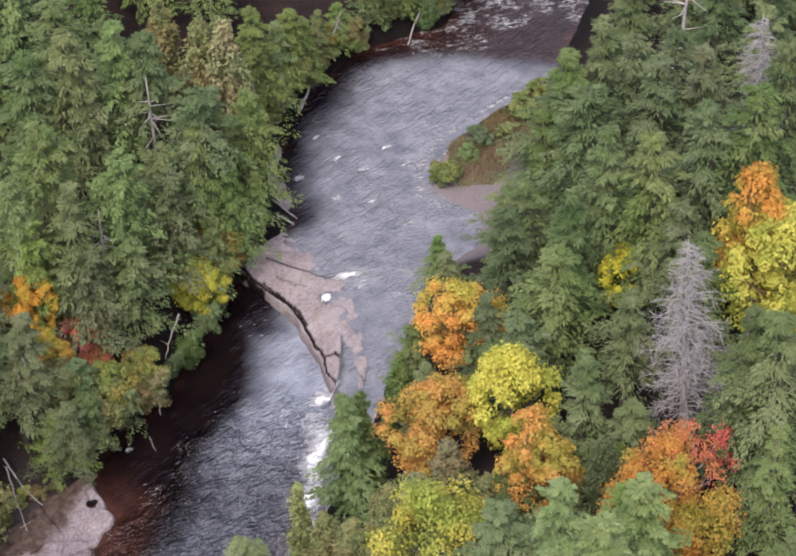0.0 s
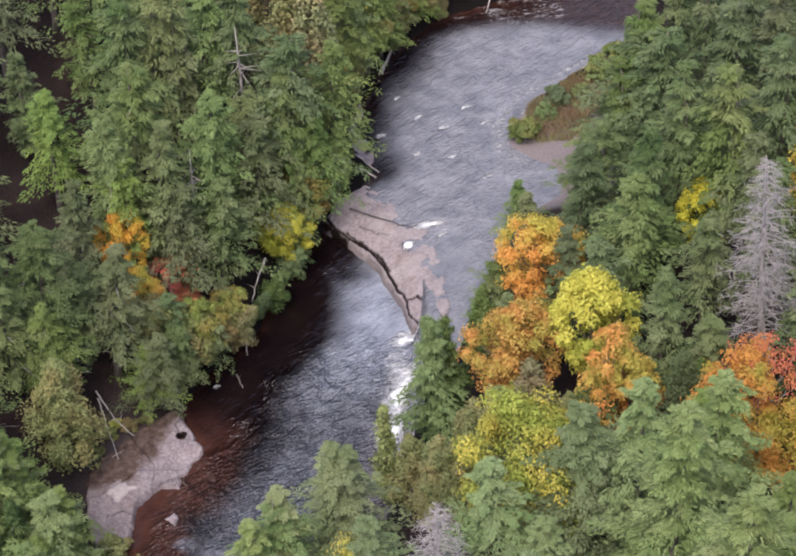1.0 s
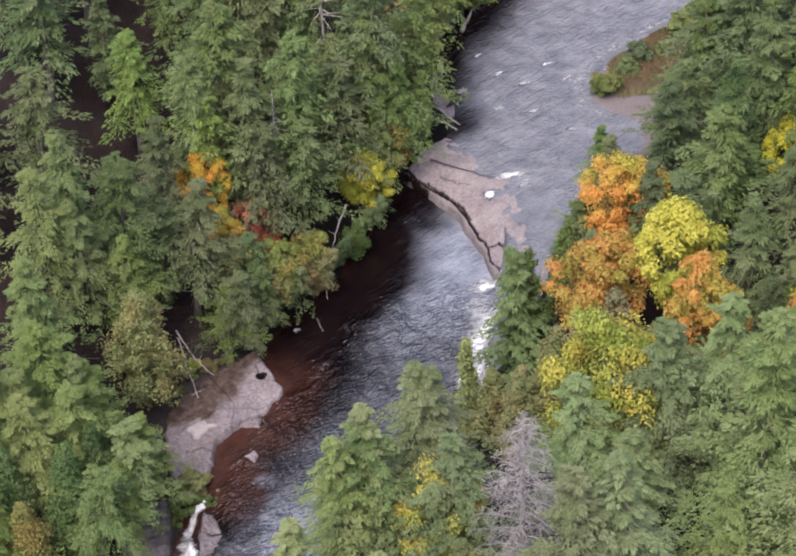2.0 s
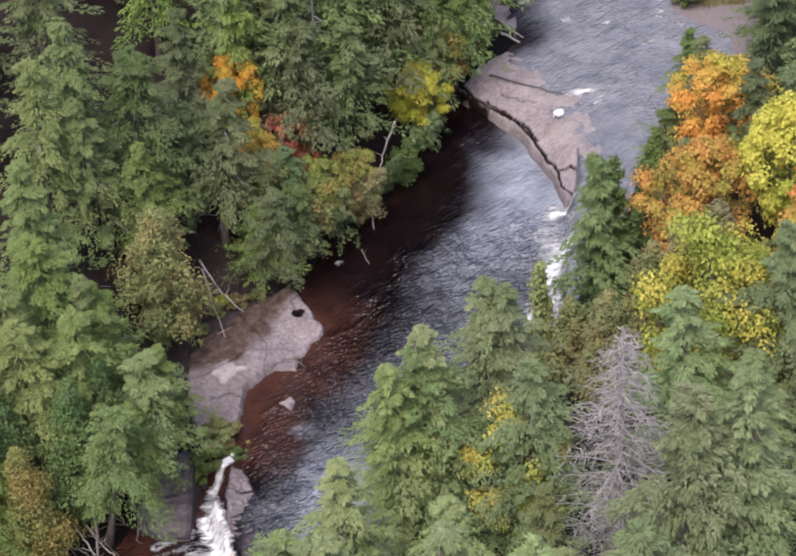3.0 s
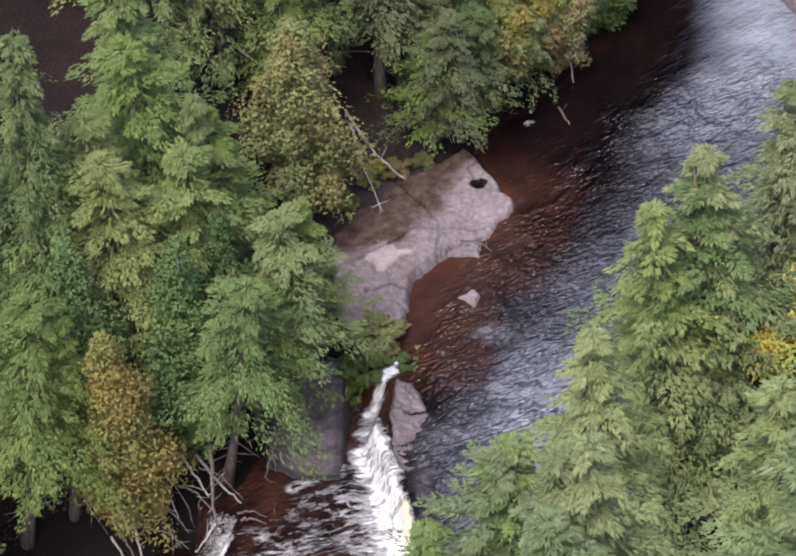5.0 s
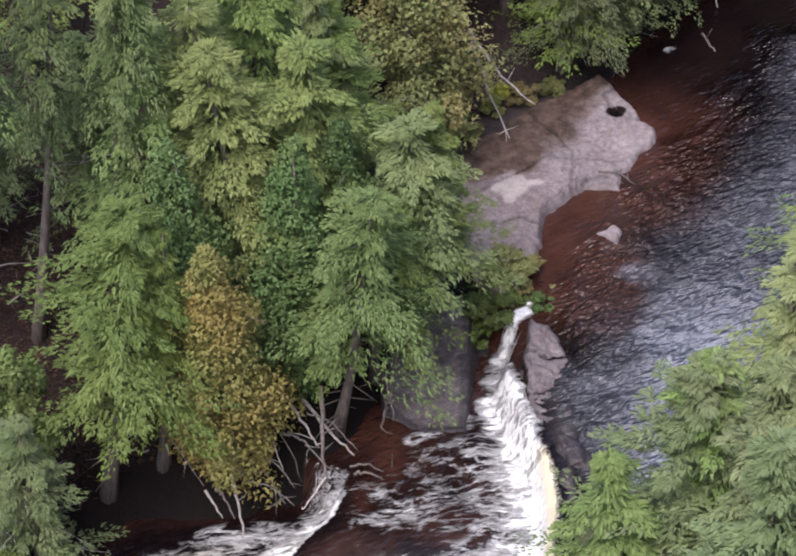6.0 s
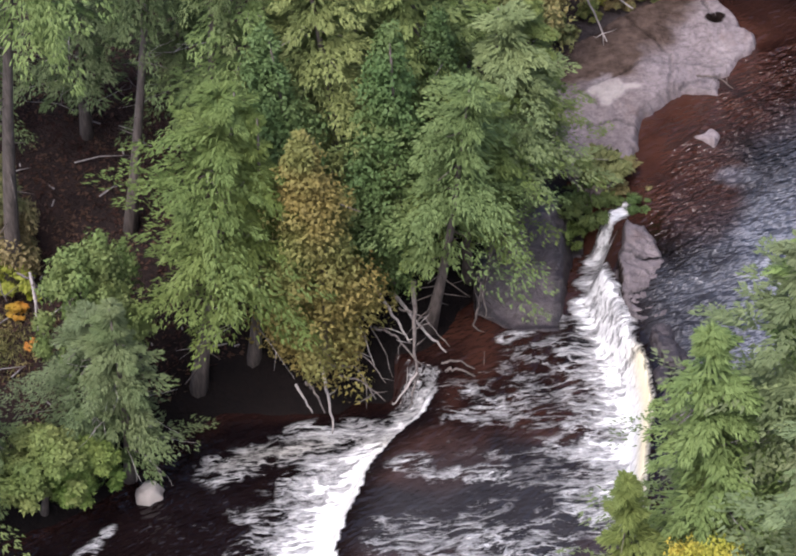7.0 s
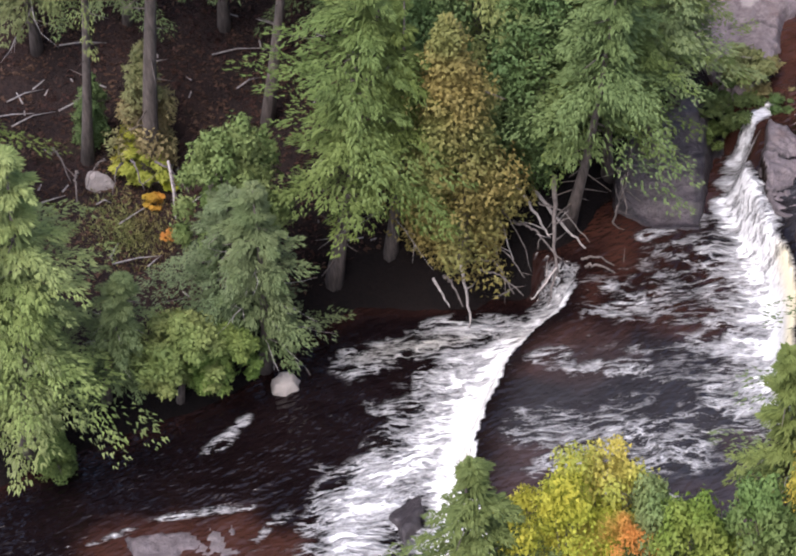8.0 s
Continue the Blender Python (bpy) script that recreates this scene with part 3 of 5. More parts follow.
def rock(name, label, outline, top, edge=0.25, step=0.12, grooves=(), wet=0.0, rough=0.10, seed=3, pits=(), wobble=0.16, terrace=1.0, shore_wet=0.8, soil_shade=None, jag=0.0):
    """A ledge or slab: a height field with steep sides that run down below the water."""
    o = np.array(outline, float)
    lo, hi = o.min(0) - 0.9, o.max(0) + 0.9
    xs, ys = np.arange(lo[0], hi[0], step), np.arange(lo[1], hi[1], step)
    x, y = np.meshgrid(xs, ys, indexing="ij")
    d = dist_poly(x, y, [tuple(p) for p in outline]) + wobble * fuzz(x, y, 0.9, seed) + jag * np.round(2.5 * fuzz(x + 0.3 * y, y - 0.3 * x, 0.8, seed + 13)) + 0.05 * fuzz(x, y, 0.26, seed + 15)
    h = top(x, y) + rough * fuzz(x, y, 1.3, seed + 1) + 0.35 * rough * fuzz(x, y, 0.35, seed + 2)
    h = h + terrace * 0.055 * np.floor(4 * fuzz(x, y, 1.9, seed + 4)) + terrace * 0.03 * np.floor(3 * fuzz(x * 1.3, y * 0.6, 0.8, seed + 5))
    z = h - 1.0 * smooth(d, -edge, 0.22)
    # cracks and pits: shade painted in, along with a wet brown filling
    dark, gap = 0 * x, 0 * x
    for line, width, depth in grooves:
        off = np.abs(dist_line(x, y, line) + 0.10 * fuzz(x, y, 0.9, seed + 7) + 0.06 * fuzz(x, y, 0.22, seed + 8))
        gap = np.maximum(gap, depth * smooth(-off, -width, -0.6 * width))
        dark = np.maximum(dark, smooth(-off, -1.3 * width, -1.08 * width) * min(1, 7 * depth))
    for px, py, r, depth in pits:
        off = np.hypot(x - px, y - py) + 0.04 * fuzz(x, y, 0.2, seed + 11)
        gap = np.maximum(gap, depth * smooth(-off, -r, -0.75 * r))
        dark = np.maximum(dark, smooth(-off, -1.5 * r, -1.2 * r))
    z = z - gap
    v, q, wet_shade, earth_shade = tidy(np.stack([x, y, z], -1).reshape(-1, 3), grid_faces(len(xs), len(ys), d < 0.35),
                         np.clip(wet + dark + smooth(d, -0.3, 0.0) * shore_wet + 0.35 * smooth(fuzz(x, y, 1.5, seed + 9), 0, 0.6) * wet, 0, 1), np.clip(np.maximum(soil_shade(x, y) if soil_shade else 0 * x, dark + (dark - 1) * 2), -1, 1))
    me = mesh_of(name, v, q, ROCK, False)
    float_layer(me, "wet", wet_shade)
    float_layer(me, "soil_shade", earth_shade)
    return tagged(new(name, me), label, "rock")


build_ground()
build_water()
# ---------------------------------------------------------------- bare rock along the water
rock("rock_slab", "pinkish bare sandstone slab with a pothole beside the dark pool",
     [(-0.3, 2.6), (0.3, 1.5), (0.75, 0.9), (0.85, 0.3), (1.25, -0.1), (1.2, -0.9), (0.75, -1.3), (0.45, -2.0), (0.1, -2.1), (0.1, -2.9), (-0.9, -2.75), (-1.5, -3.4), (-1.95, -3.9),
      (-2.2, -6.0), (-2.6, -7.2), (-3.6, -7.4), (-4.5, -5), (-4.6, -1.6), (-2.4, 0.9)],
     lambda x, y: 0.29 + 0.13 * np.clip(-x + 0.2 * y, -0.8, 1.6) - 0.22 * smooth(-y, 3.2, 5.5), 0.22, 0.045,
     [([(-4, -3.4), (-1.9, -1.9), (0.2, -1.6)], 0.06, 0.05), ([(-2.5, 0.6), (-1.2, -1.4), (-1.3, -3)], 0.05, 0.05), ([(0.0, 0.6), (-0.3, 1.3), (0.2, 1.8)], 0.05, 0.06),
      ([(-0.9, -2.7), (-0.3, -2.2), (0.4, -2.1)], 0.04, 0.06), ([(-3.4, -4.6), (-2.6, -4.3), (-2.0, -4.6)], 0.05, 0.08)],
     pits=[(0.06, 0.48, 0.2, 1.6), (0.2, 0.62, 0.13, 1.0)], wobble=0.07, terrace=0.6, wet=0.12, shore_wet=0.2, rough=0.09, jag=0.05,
     soil_shade=lambda x, y: 1.0 * smooth(-x + 0.55 * y + 0.9 * fuzz(x, y, 1.1, 19), 0.6, 1.4) * smooth(y + 0.5 * fuzz(x, y, 0.7, 23), -3.1, -2.1)
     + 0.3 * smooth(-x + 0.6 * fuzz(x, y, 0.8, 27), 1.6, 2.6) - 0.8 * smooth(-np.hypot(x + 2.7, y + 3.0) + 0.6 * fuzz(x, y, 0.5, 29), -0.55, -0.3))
rock("stepping_stone", "small flat pale stone standing out of shallow brown water",
     [(-0.75, -4.75), (-0.1, -4.3), (0.05, -4.75), (-0.15, -5.2)], lambda x, y: 0.06 + 0 * x, 0.12, 0.05, rough=0.05, seed=14, wobble=0.06, shore_wet=0.1)
CRACK = [(7.7, 16.1), (8.3, 15.35), (9.0, 14.55), (10.0, 13.25), (10.8, 11.75), (11.4, 10.0), (11.8, 9.1), (12.4, 9.1), (13.1, 8.3)]


FRONT = CRACK[:7] + [(12.05, 7.8), (12.5, 5.0)]


def ledge_top(x, y):
    """Rises from the cracked front, then dips under the sheet of water that runs over it."""
    off = dist_line(x, y, FRONT)
    up = 0.58 + 0.56 * smooth(off, 0.0, 1.7) - 0.09 * np.clip(off - 1.7, 0, 3) + 0.10 * np.clip(10 - x, 0, 2) * smooth(off, 0.3, 1.5) - 0.75 * smooth(-off + 0.1 * fuzz(x, y, 0.5, 7), 0.14, 0.42)
    up = up - 0.35 * np.exp(-((x - 12.2) ** 2 + (y - 12.9) ** 2) / 0.16)
    return up + 0.09 * fuzz(x, y, 1.5, 5) + 0.045 * fuzz(x, y, 0.5, 6)


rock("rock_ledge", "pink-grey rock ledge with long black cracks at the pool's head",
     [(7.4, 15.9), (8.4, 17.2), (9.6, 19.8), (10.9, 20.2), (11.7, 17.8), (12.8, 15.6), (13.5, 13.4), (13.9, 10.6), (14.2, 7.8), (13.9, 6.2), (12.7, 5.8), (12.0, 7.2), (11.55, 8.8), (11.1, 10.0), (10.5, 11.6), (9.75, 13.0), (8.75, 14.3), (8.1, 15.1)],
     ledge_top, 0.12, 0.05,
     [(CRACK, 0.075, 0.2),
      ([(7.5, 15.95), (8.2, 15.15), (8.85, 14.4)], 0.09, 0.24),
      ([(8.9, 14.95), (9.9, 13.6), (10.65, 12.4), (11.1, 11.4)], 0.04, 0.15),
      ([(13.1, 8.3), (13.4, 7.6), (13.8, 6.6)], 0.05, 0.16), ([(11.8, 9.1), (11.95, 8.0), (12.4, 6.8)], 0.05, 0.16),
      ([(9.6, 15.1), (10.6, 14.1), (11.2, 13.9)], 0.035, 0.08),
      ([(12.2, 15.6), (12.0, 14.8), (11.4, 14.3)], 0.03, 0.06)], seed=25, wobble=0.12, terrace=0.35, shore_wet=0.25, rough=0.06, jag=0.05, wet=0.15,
     soil_shade=lambda x, y: -0.05 - 0.16 * smooth(fuzz(x, y, 1.4, 26), -0.1, 0.5))
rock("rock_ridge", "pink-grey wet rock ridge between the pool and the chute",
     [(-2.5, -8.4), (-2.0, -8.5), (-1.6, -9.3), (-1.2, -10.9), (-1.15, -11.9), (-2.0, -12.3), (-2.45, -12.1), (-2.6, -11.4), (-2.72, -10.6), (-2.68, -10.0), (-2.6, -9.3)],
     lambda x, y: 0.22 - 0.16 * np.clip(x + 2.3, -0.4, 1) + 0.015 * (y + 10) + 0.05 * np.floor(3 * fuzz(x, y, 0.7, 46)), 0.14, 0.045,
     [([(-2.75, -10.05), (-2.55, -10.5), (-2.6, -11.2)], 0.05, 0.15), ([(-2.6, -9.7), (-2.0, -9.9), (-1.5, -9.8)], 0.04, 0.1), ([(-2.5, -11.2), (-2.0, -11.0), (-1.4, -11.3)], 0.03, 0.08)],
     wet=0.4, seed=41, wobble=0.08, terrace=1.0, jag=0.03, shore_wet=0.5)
rock("rock_rib", "dark brown rib of rock awash above the middle fall",
     [(-1.95, -12.35), (-1.5, -11.9), (-1.35, -12.5), (-1.3, -13.2), (-1.65, -13.5), (-1.85, -13.2)], lambda x, y: 0.10 - 0.1 * np.clip(x + 1.8, 0, 1), 0.12, 0.05, wet=0.8, seed=45, wobble=0.12, jag=0.03)
rock("dark_rock", "black wet rock at the brink of the middle fall",
     [(-1.95, -12.75), (-1.5, -12.8), (-0.95, -13.5), (-1.1, -14.0), (-1.6, -13.7)], lambda x, y: 0.12 + 0 * x, 0.12, 0.06, wet=0.95, seed=43, wobble=0.14)
rock("dark_rock", "black wet rock at the brink of the middle fall",
     [(-1.95, -13.9), (-1.5, -13.8), (-1.35, -14.7), (-1.5, -15.7), (-1.85, -15.6), (-1.7, -14.7)], lambda x, y: 0.10 + 0 * x, 0.12, 0.06, wet=0.95, seed=44, wobble=0.16)
rock("sloping_slab", "dark grey sloping slab running down into the brown basin",
     [(-3.95, -7.6), (-4.05, -9.9), (-4.1, -11.3), (-5.3, -11.3), (-6.2, -10.6), (-6.2, -9.2), (-4.9, -7.2)],
     lambda x, y: -0.52 + 0.35 * (y + 9.9) + 0.02 * np.floor(8 * fuzz(0.2 * x, y, 0.6, 48)), 0.05, 0.05, wet=0.7, seed=47, wobble=0.04, terrace=0.2, rough=0.05)
rock("boulder", "pale rounded boulder under the overhanging bank", [(-14.15, -15.7), (-13.95, -15.4), (-13.6, -15.25), (-13.35, -15.5), (-13.4, -15.85), (-13.7, -16.1), (-14.0, -16.0)],
     lambda x, y: -1.72 - 0.5 * ((x + 13.75) ** 2 + (y + 15.65) ** 2), 0.15, 0.05, rough=0.09, seed=53, wobble=0.2, shore_wet=0.3, soil_shade=lambda x, y: -0.75 + 0.3 * fuzz(x, y, 0.3, 54))
rock("stone", "flat pale stone on the leaf-littered slope", [(-19.1, -11.5), (-18.6, -11.3), (-18.3, -11.6), (-18.6, -11.9), (-19.0, -11.8)],
     lambda x, y: 1.15 + 0 * x, 0.15, 0.05, rough=0.06, seed=55, shore_wet=0.1, soil_shade=lambda x, y: -0.4 + 0 * x)
rock("low_slab", "flat grey slab awash below the last fall", [(-16.8, -20.6), (-14.2, -19.9), (-13.6, -21.2), (-16, -22.4)],
     lambda x, y: -2.0 + 0 * x, 0.25, 0.08, wet=0.55, seed=59)
rock("fall_rock", "dark wet rock splitting the lower fall", [(-10.8, -20.0), (-10.55, -19.4), (-10.2, -19.0), (-9.95, -19.4), (-10.1, -20.1), (-10.3, -20.9), (-10.65, -20.6)],
     lambda x, y: -1.96 + 0 * x, 0.2, 0.05, wobble=0.25, rough=0.16, wet=1.0, seed=63)
rock("flat_rock", "flat grey rock in the shade beside the middle fall", [(-1.6, -15.2), (-0.2, -14.4), (1.6, -16.4), (0.4, -18.4), (-1.4, -18.6)],
     lambda x, y: 0.10 + 0 * x, 0.2, 0.1, [([(-1.5, -16.4), (1.4, -16.9)], 0.12, 0.3), ([(-0.4, -14.4), (-0.3, -18.5)], 0.1, 0.3)], wet=0.4, seed=67)
rock("gravel_bar", "grey gravel bar at the inside of the bend", [(18.3, 20.5), (19.2, 20.0), (19.3, 18.6), (18.9, 16.9), (18.5, 17.6), (18.4, 19.0)],
     lambda x, y: 1.13 + 0 * x, 0.3, 0.08, rough=0.12, seed=71, wet=0.35, shore_wet=0.3, wobble=0.4, jag=0.06)
rock("bank_rock", "rust-stained rocky shore under the trees", [(9.2, 20.0), (10.8, 19.8), (10.9, 22.0), (10.5, 24.0), (10.2, 25.8), (8.8, 25.2), (8.9, 22)],
     lambda x, y: 1.3 + 0.2 * (9.8 - x), 0.3, 0.08, rough=0.22, seed=75, jag=0.06, soil_shade=lambda x, y: 0.6 * smooth(fuzz(x, y, 1.2, 76), 0.0, 0.5))
rock("bank_rock", "undercut dark rock bank below leaning cedars", [(1.0, 5.2), (2.3, 6.6), (3.4, 7.9), (2.6, 8.3), (1.2, 6.8), (0.4, 5.6)],
     lambda x, y: 0.55 + 0 * x, 0.3, 0.1, rough=0.25, seed=79)


# ---------------------------------------------------------------- trees
def unit(v):
    return v / (np.linalg.norm(v, axis=-1, keepdims=True) + 1e-9)


def leaf_quads(base, way, side, length, width, droop=0.12):
    """One four-cornered leaf or spray for each row."""
    length, width = length[:, None], width[:, None]
    mid = base + way * length * 0.5
    tip = base + way * length
    tip[:, 2] -= droop * length[:, 0]
    v = np.stack([base, mid + side * width * 0.5, tip, mid - side * width * 0.5], 1)
    return v.reshape(-1, 3)


def leaf_tris(base, way, side, length, width):
    """One pointed leaflet for each row."""
    length, width = length[:, None], width[:, None]
    return np.stack([base - side * width * 0.5, base + way * length, base + side * width * 0.5], 1).reshape(-1, 3)


def tris_mesh(name, verts, material):
    n = len(verts) // 3
    return mesh_of(name, verts, np.arange(3 * n).reshape(n, 3), material)


def needle_crown(name, rng, height, radius, start, material, boughs, droop, lean, plumes, sprays, leaf, blunt):
    """Tiers of boughs that arch out and droop, each carrying flat feathery plumes of small sprays, with dark gaps between."""
    tiers = int(round(height * (1 - start) / 1.05))
    i = np.arange(boughs)
    level = np.minimum((tiers * ((i + rng.random(boughs)) / boughs) ** 0.9).astype(int), tiers - 1)
    u = np.minimum(start + (1 - start) * (level + rng.normal(0.45, 0.13, boughs)) / tiers, 0.985)
    t = (u - start) / (1 - start)
    prof = np.maximum((1 - t) ** blunt * (0.66 + 0.34 * np.minimum(1, t / 0.15)), 0.06)
    az = i * 2.39996 + rng.uniform(-0.7, 0.7, boughs)
    reach = radius * prof * rng.choice([0.45, 0.75, 1.0, 1.35], boughs) * rng.uniform(0.85, 1.1, boughs)
    reach = np.where(np.sin(2 * az + 9 * u + droop * 40) * np.cos(3 * az - 7 * u) < -0.3, 0.6 * reach, reach)
    rise = rng.uniform(0.05, 0.35, boughs) + 0.5 * np.maximum(0, u - 0.75)
    droop = droop * rng.uniform(0.7, 1.4, boughs)
    # plumes to both sides of each bough, the last one going on from its tip
    b = np.repeat(i, plumes)
    k = np.tile(np.arange(plumes), boughs)
    n = len(b)
    s = np.clip(0.22 + 0.72 * (k + rng.uniform(0.1, 0.9, n)) / plumes, 0.2, 0.96)
    fork = np.where(k % 2 == 0, 1, -1) * rng.uniform(0.35, 0.95, n) * (1.25 - s)
    o = np.stack([np.cos(az[b]), np.sin(az[b]), 0 * s], -1)
    c = o * (reach[b] * s)[:, None]
    c[:, 2] = height * u[b] + reach[b] * (rise[b] * s - droop[b] * s * s) + rng.normal(0, 0.05, n)
    turn = az[b] + fork
    slope = rise[b] - 1.5 * droop[b] * s - 0.04 + rng.normal(0, 0.12, n)
    axis = unit(np.stack([np.cos(turn), np.sin(turn), slope], -1))
    flat = unit(np.cross(np.stack([0 * s, 0 * s, 1 + 0 * s], -1), axis) + np.stack([0 * s, 0 * s, rng.normal(0, 0.16, n)], -1))
    size = (0.24 * reach[b] * (1.2 - 0.55 * s) + 0.20) * rng.uniform(0.75, 1.25, n)
    # sprays in two ranks along each plume, hanging towards its tip
    p = np.repeat(np.arange(n), sprays)
    m = len(p)
    q = rng.random(m) ** 0.8
    hand = rng.choice([-1.0, 1.0], m)
    wide = 0.40 * size[p] * np.sqrt(np.maximum(q * (1.15 - q), 0.02)) * 1.9
    aside = hand * wide * rng.uniform(0.0, 0.75, m)
    v = c[p] + axis[p] * (size[p] * q)[:, None] + flat[p] * aside[:, None]
    v[:, 2] -= size[p] * 0.20 * q * q + 0.25 * np.abs(aside) - rng.normal(0, 0.018, m)
    way = unit(axis[p] * (0.75 + 0.5 * q)[:, None] + flat[p] * (hand * rng.uniform(0.3, 0.95, m) * (1.1 - q))[:, None]
               + np.stack([0 * q, 0 * q, -0.28 * q - 0.05], -1) + rng.normal(0, 0.2, (m, 3)))
    side = unit(np.cross(way, [0.03, 0.02, 1.0]) + rng.normal(0, 0.3, (m, 3)))
    ln = leaf * rng.uniform(0.7, 1.4, m)
    out = [leaf_tris(v, way, side, ln, 0.46 * ln)]
    # the shaded inner foliage
    m = 800
    u = start + (0.97 - start) * rng.random(m)
    r = 0.5 * radius * np.maximum(1 - (u - start) / (1 - start), 0.05) ** blunt * np.sqrt(rng.random(m))
    az = rng.uniform(0, 6.283, m)
    way = unit(np.stack([np.cos(az), np.sin(az), -0.3 + 0 * az], -1) + rng.normal(0, 0.3, (m, 3)))
    b = np.stack([r * np.cos(az), r * np.sin(az), height * u], -1)
    out.append(leaf_tris(b, way, unit(np.cross(way, [0, 0, 1.0]) + rng.normal(0, 0.3, (m, 3))), np.full(m, 0.3), np.full(m, 0.1)))
    top = np.repeat([[0, 0, height * 0.95]], 5, 0)
    out.append(leaf_tris(top, unit(rng.normal(0, 0.3, (5, 3)) + [0.1, 0, 1.0]), unit(rng.normal(0, 1, (5, 3)) * [1, 1, 0.1]), np.full(5, 0.045 * height), np.full(5, 0.1)))
    v = np.concatenate(out)
    v[:, 0] += lean * 0.02 * np.maximum(v[:, 2], 0) ** 1.3
    return tris_mesh(name, v, material)


def clump(rng, c, size, count, leaf, squash=0.75, up=0.35, thin=0.5):
    """Leaves lying like scales over the upper side of one small ragged clump round c."""
    d = unit(rng.normal(0, 1, (count, 3)) + [0, 0, up])
    knob = 1 + 0.25 * np.sin(5 * d[:, :1] + 9 * c[0]) * np.cos(4 * d[:, 1:2] - 7 * c[1])
    p = c + d * knob * size * rng.uniform(0.5, 1.08, (count, 1)) * np.array([1.1, 1.1, squash])
    face = unit(d + [0, 0, 0.3] + rng.normal(0, 0.42, (count, 3)))
    way = unit(np.cross(face, rng.normal(0, 1, (count, 3))) + 0.35 * d + [0, 0, -0.25])
    side = unit(np.cross(way, face))
    ln = leaf * rng.uniform(0.7, 1.35, count)
    return leaf_tris(p, way, side, ln, (1.6 * thin) * ln)


def cedar_crown(name, rng, height, radius, start, material, count, near):
    """A narrow ragged column of many upright tufts of flat scales."""
    tufts = 130 if near else 80
    out = []
    for i in range(tufts):
        u = (i + rng.random()) / tufts
        u = 1 - (1 - u) ** 0.8
        az = i * 2.39996 + rng.uniform(-0.5, 0.5)
        wide = radius * (1 - u) ** 0.62 * (0.6 + 0.4 * min(1, u / 0.16)) * (1 + 0.3 * math.sin(3 * az + 11 * u))
        r = wide * rng.uniform(0.45, 0.95)
        size = (0.16 + 0.17 * wide) * rng.uniform(0.75, 1.3)
        c = np.array([r * math.cos(az), r * math.sin(az), height * (start + (0.97 - start) * u)])
        out.append(clump(rng, c, size, count // tufts, 0.1 if near else 0.18, 1.45, 0.15, 0.42))
    return tris_mesh(name, np.concatenate(out), material)


def broad_crown(name, rng, height, radius, start, material, clumps, leaves, limbs, size_of_leaf):
    """Leaves in many uneven clumps round the ends of the limbs; fills limbs with the lines to the clumps."""
    out = []
    lobes = [(rng.uniform(0, 6.28), rng.uniform(0.1, 0.9), rng.uniform(0.8, 1.2)) for _ in range(7)]
    for i in range(clumps):
        u = rng.uniform(0.0, 1.0)
        az = i * 2.39996 + rng.uniform(-0.6, 0.6)
        dome = math.sqrt(max(0.05, 1 - (1.75 * (u - 0.42)) ** 2))
        swell = max(g * math.exp(-(2.0 * math.sin((az - a) / 2)) ** 2 - (2.2 * (u - h)) ** 2) for a, h, g in lobes)
        r = radius * dome * (0.62 + 0.42 * swell) * rng.uniform(0.8, 1.0) if i % 4 else radius * dome * rng.uniform(0.1, 0.5)
        c = np.array([r * math.cos(az), r * math.sin(az), height * (start + (0.93 - start) * u * (0.8 + 0.2 * swell))])
        limbs.append(c)
        out.append(clump(rng, c, radius * rng.uniform(0.12, 0.27), leaves, 0.165 * size_of_leaf * 1.35, 0.8, 0.45, 0.5))
    return tris_mesh(name, np.concatenate(out), material)


def trunk_line(height, lean=0.0, bend=0.25):
    u = np.linspace(0, 1, 9)
    return u, np.stack([lean * 0.02 * (height * u) ** 1.3 + bend * np.sin(2.2 * u), bend * 0.5 * np.sin(3.1 * u + 1), height * u - 0.5 * (u == 0)], -1)


def limb_mesh(height, radius, material, c):
    """One limb from the trunk out to the point c."""
    u, path = trunk_line(height)
    k = min(0.85, max(0.15, 0.65 * c[2] / height))
    a = np.array([np.interp(k, u, path[:, n]) for n in range(3)])
    m = 0.55 * a + 0.45 * c + np.array([0, 0, -0.06 * height])
    return mesh_of("limb", *tube([a, m, c], [radius * 0.35, radius * 0.22, radius * 0.06], 5), material, False)


def trunk_mesh(rng, height, radius, material, lean=0.0, stubs=0, bend=0.25):
    u, path = trunk_line(height, lean, bend)
    flare = radius * (1 - 0.9 * u) * (1 + 0.5 * np.exp(-u * 14))
    pieces = [tube(path, flare, 8)]
    for _ in range(stubs):
        k = rng.uniform(0.1, 0.85)
        a = np.array([np.interp(k, u, path[:, n]) for n in range(3)])
        az, ln = rng.uniform(0, 6.28), rng.uniform(0.3, 1.1)
        pieces.append(tube([a, a + [ln * math.cos(az), ln * math.sin(az), -0.15 * ln]], [0.03, 0.008], 4))
    return mesh_of("trunk", *joined(pieces), material, False)


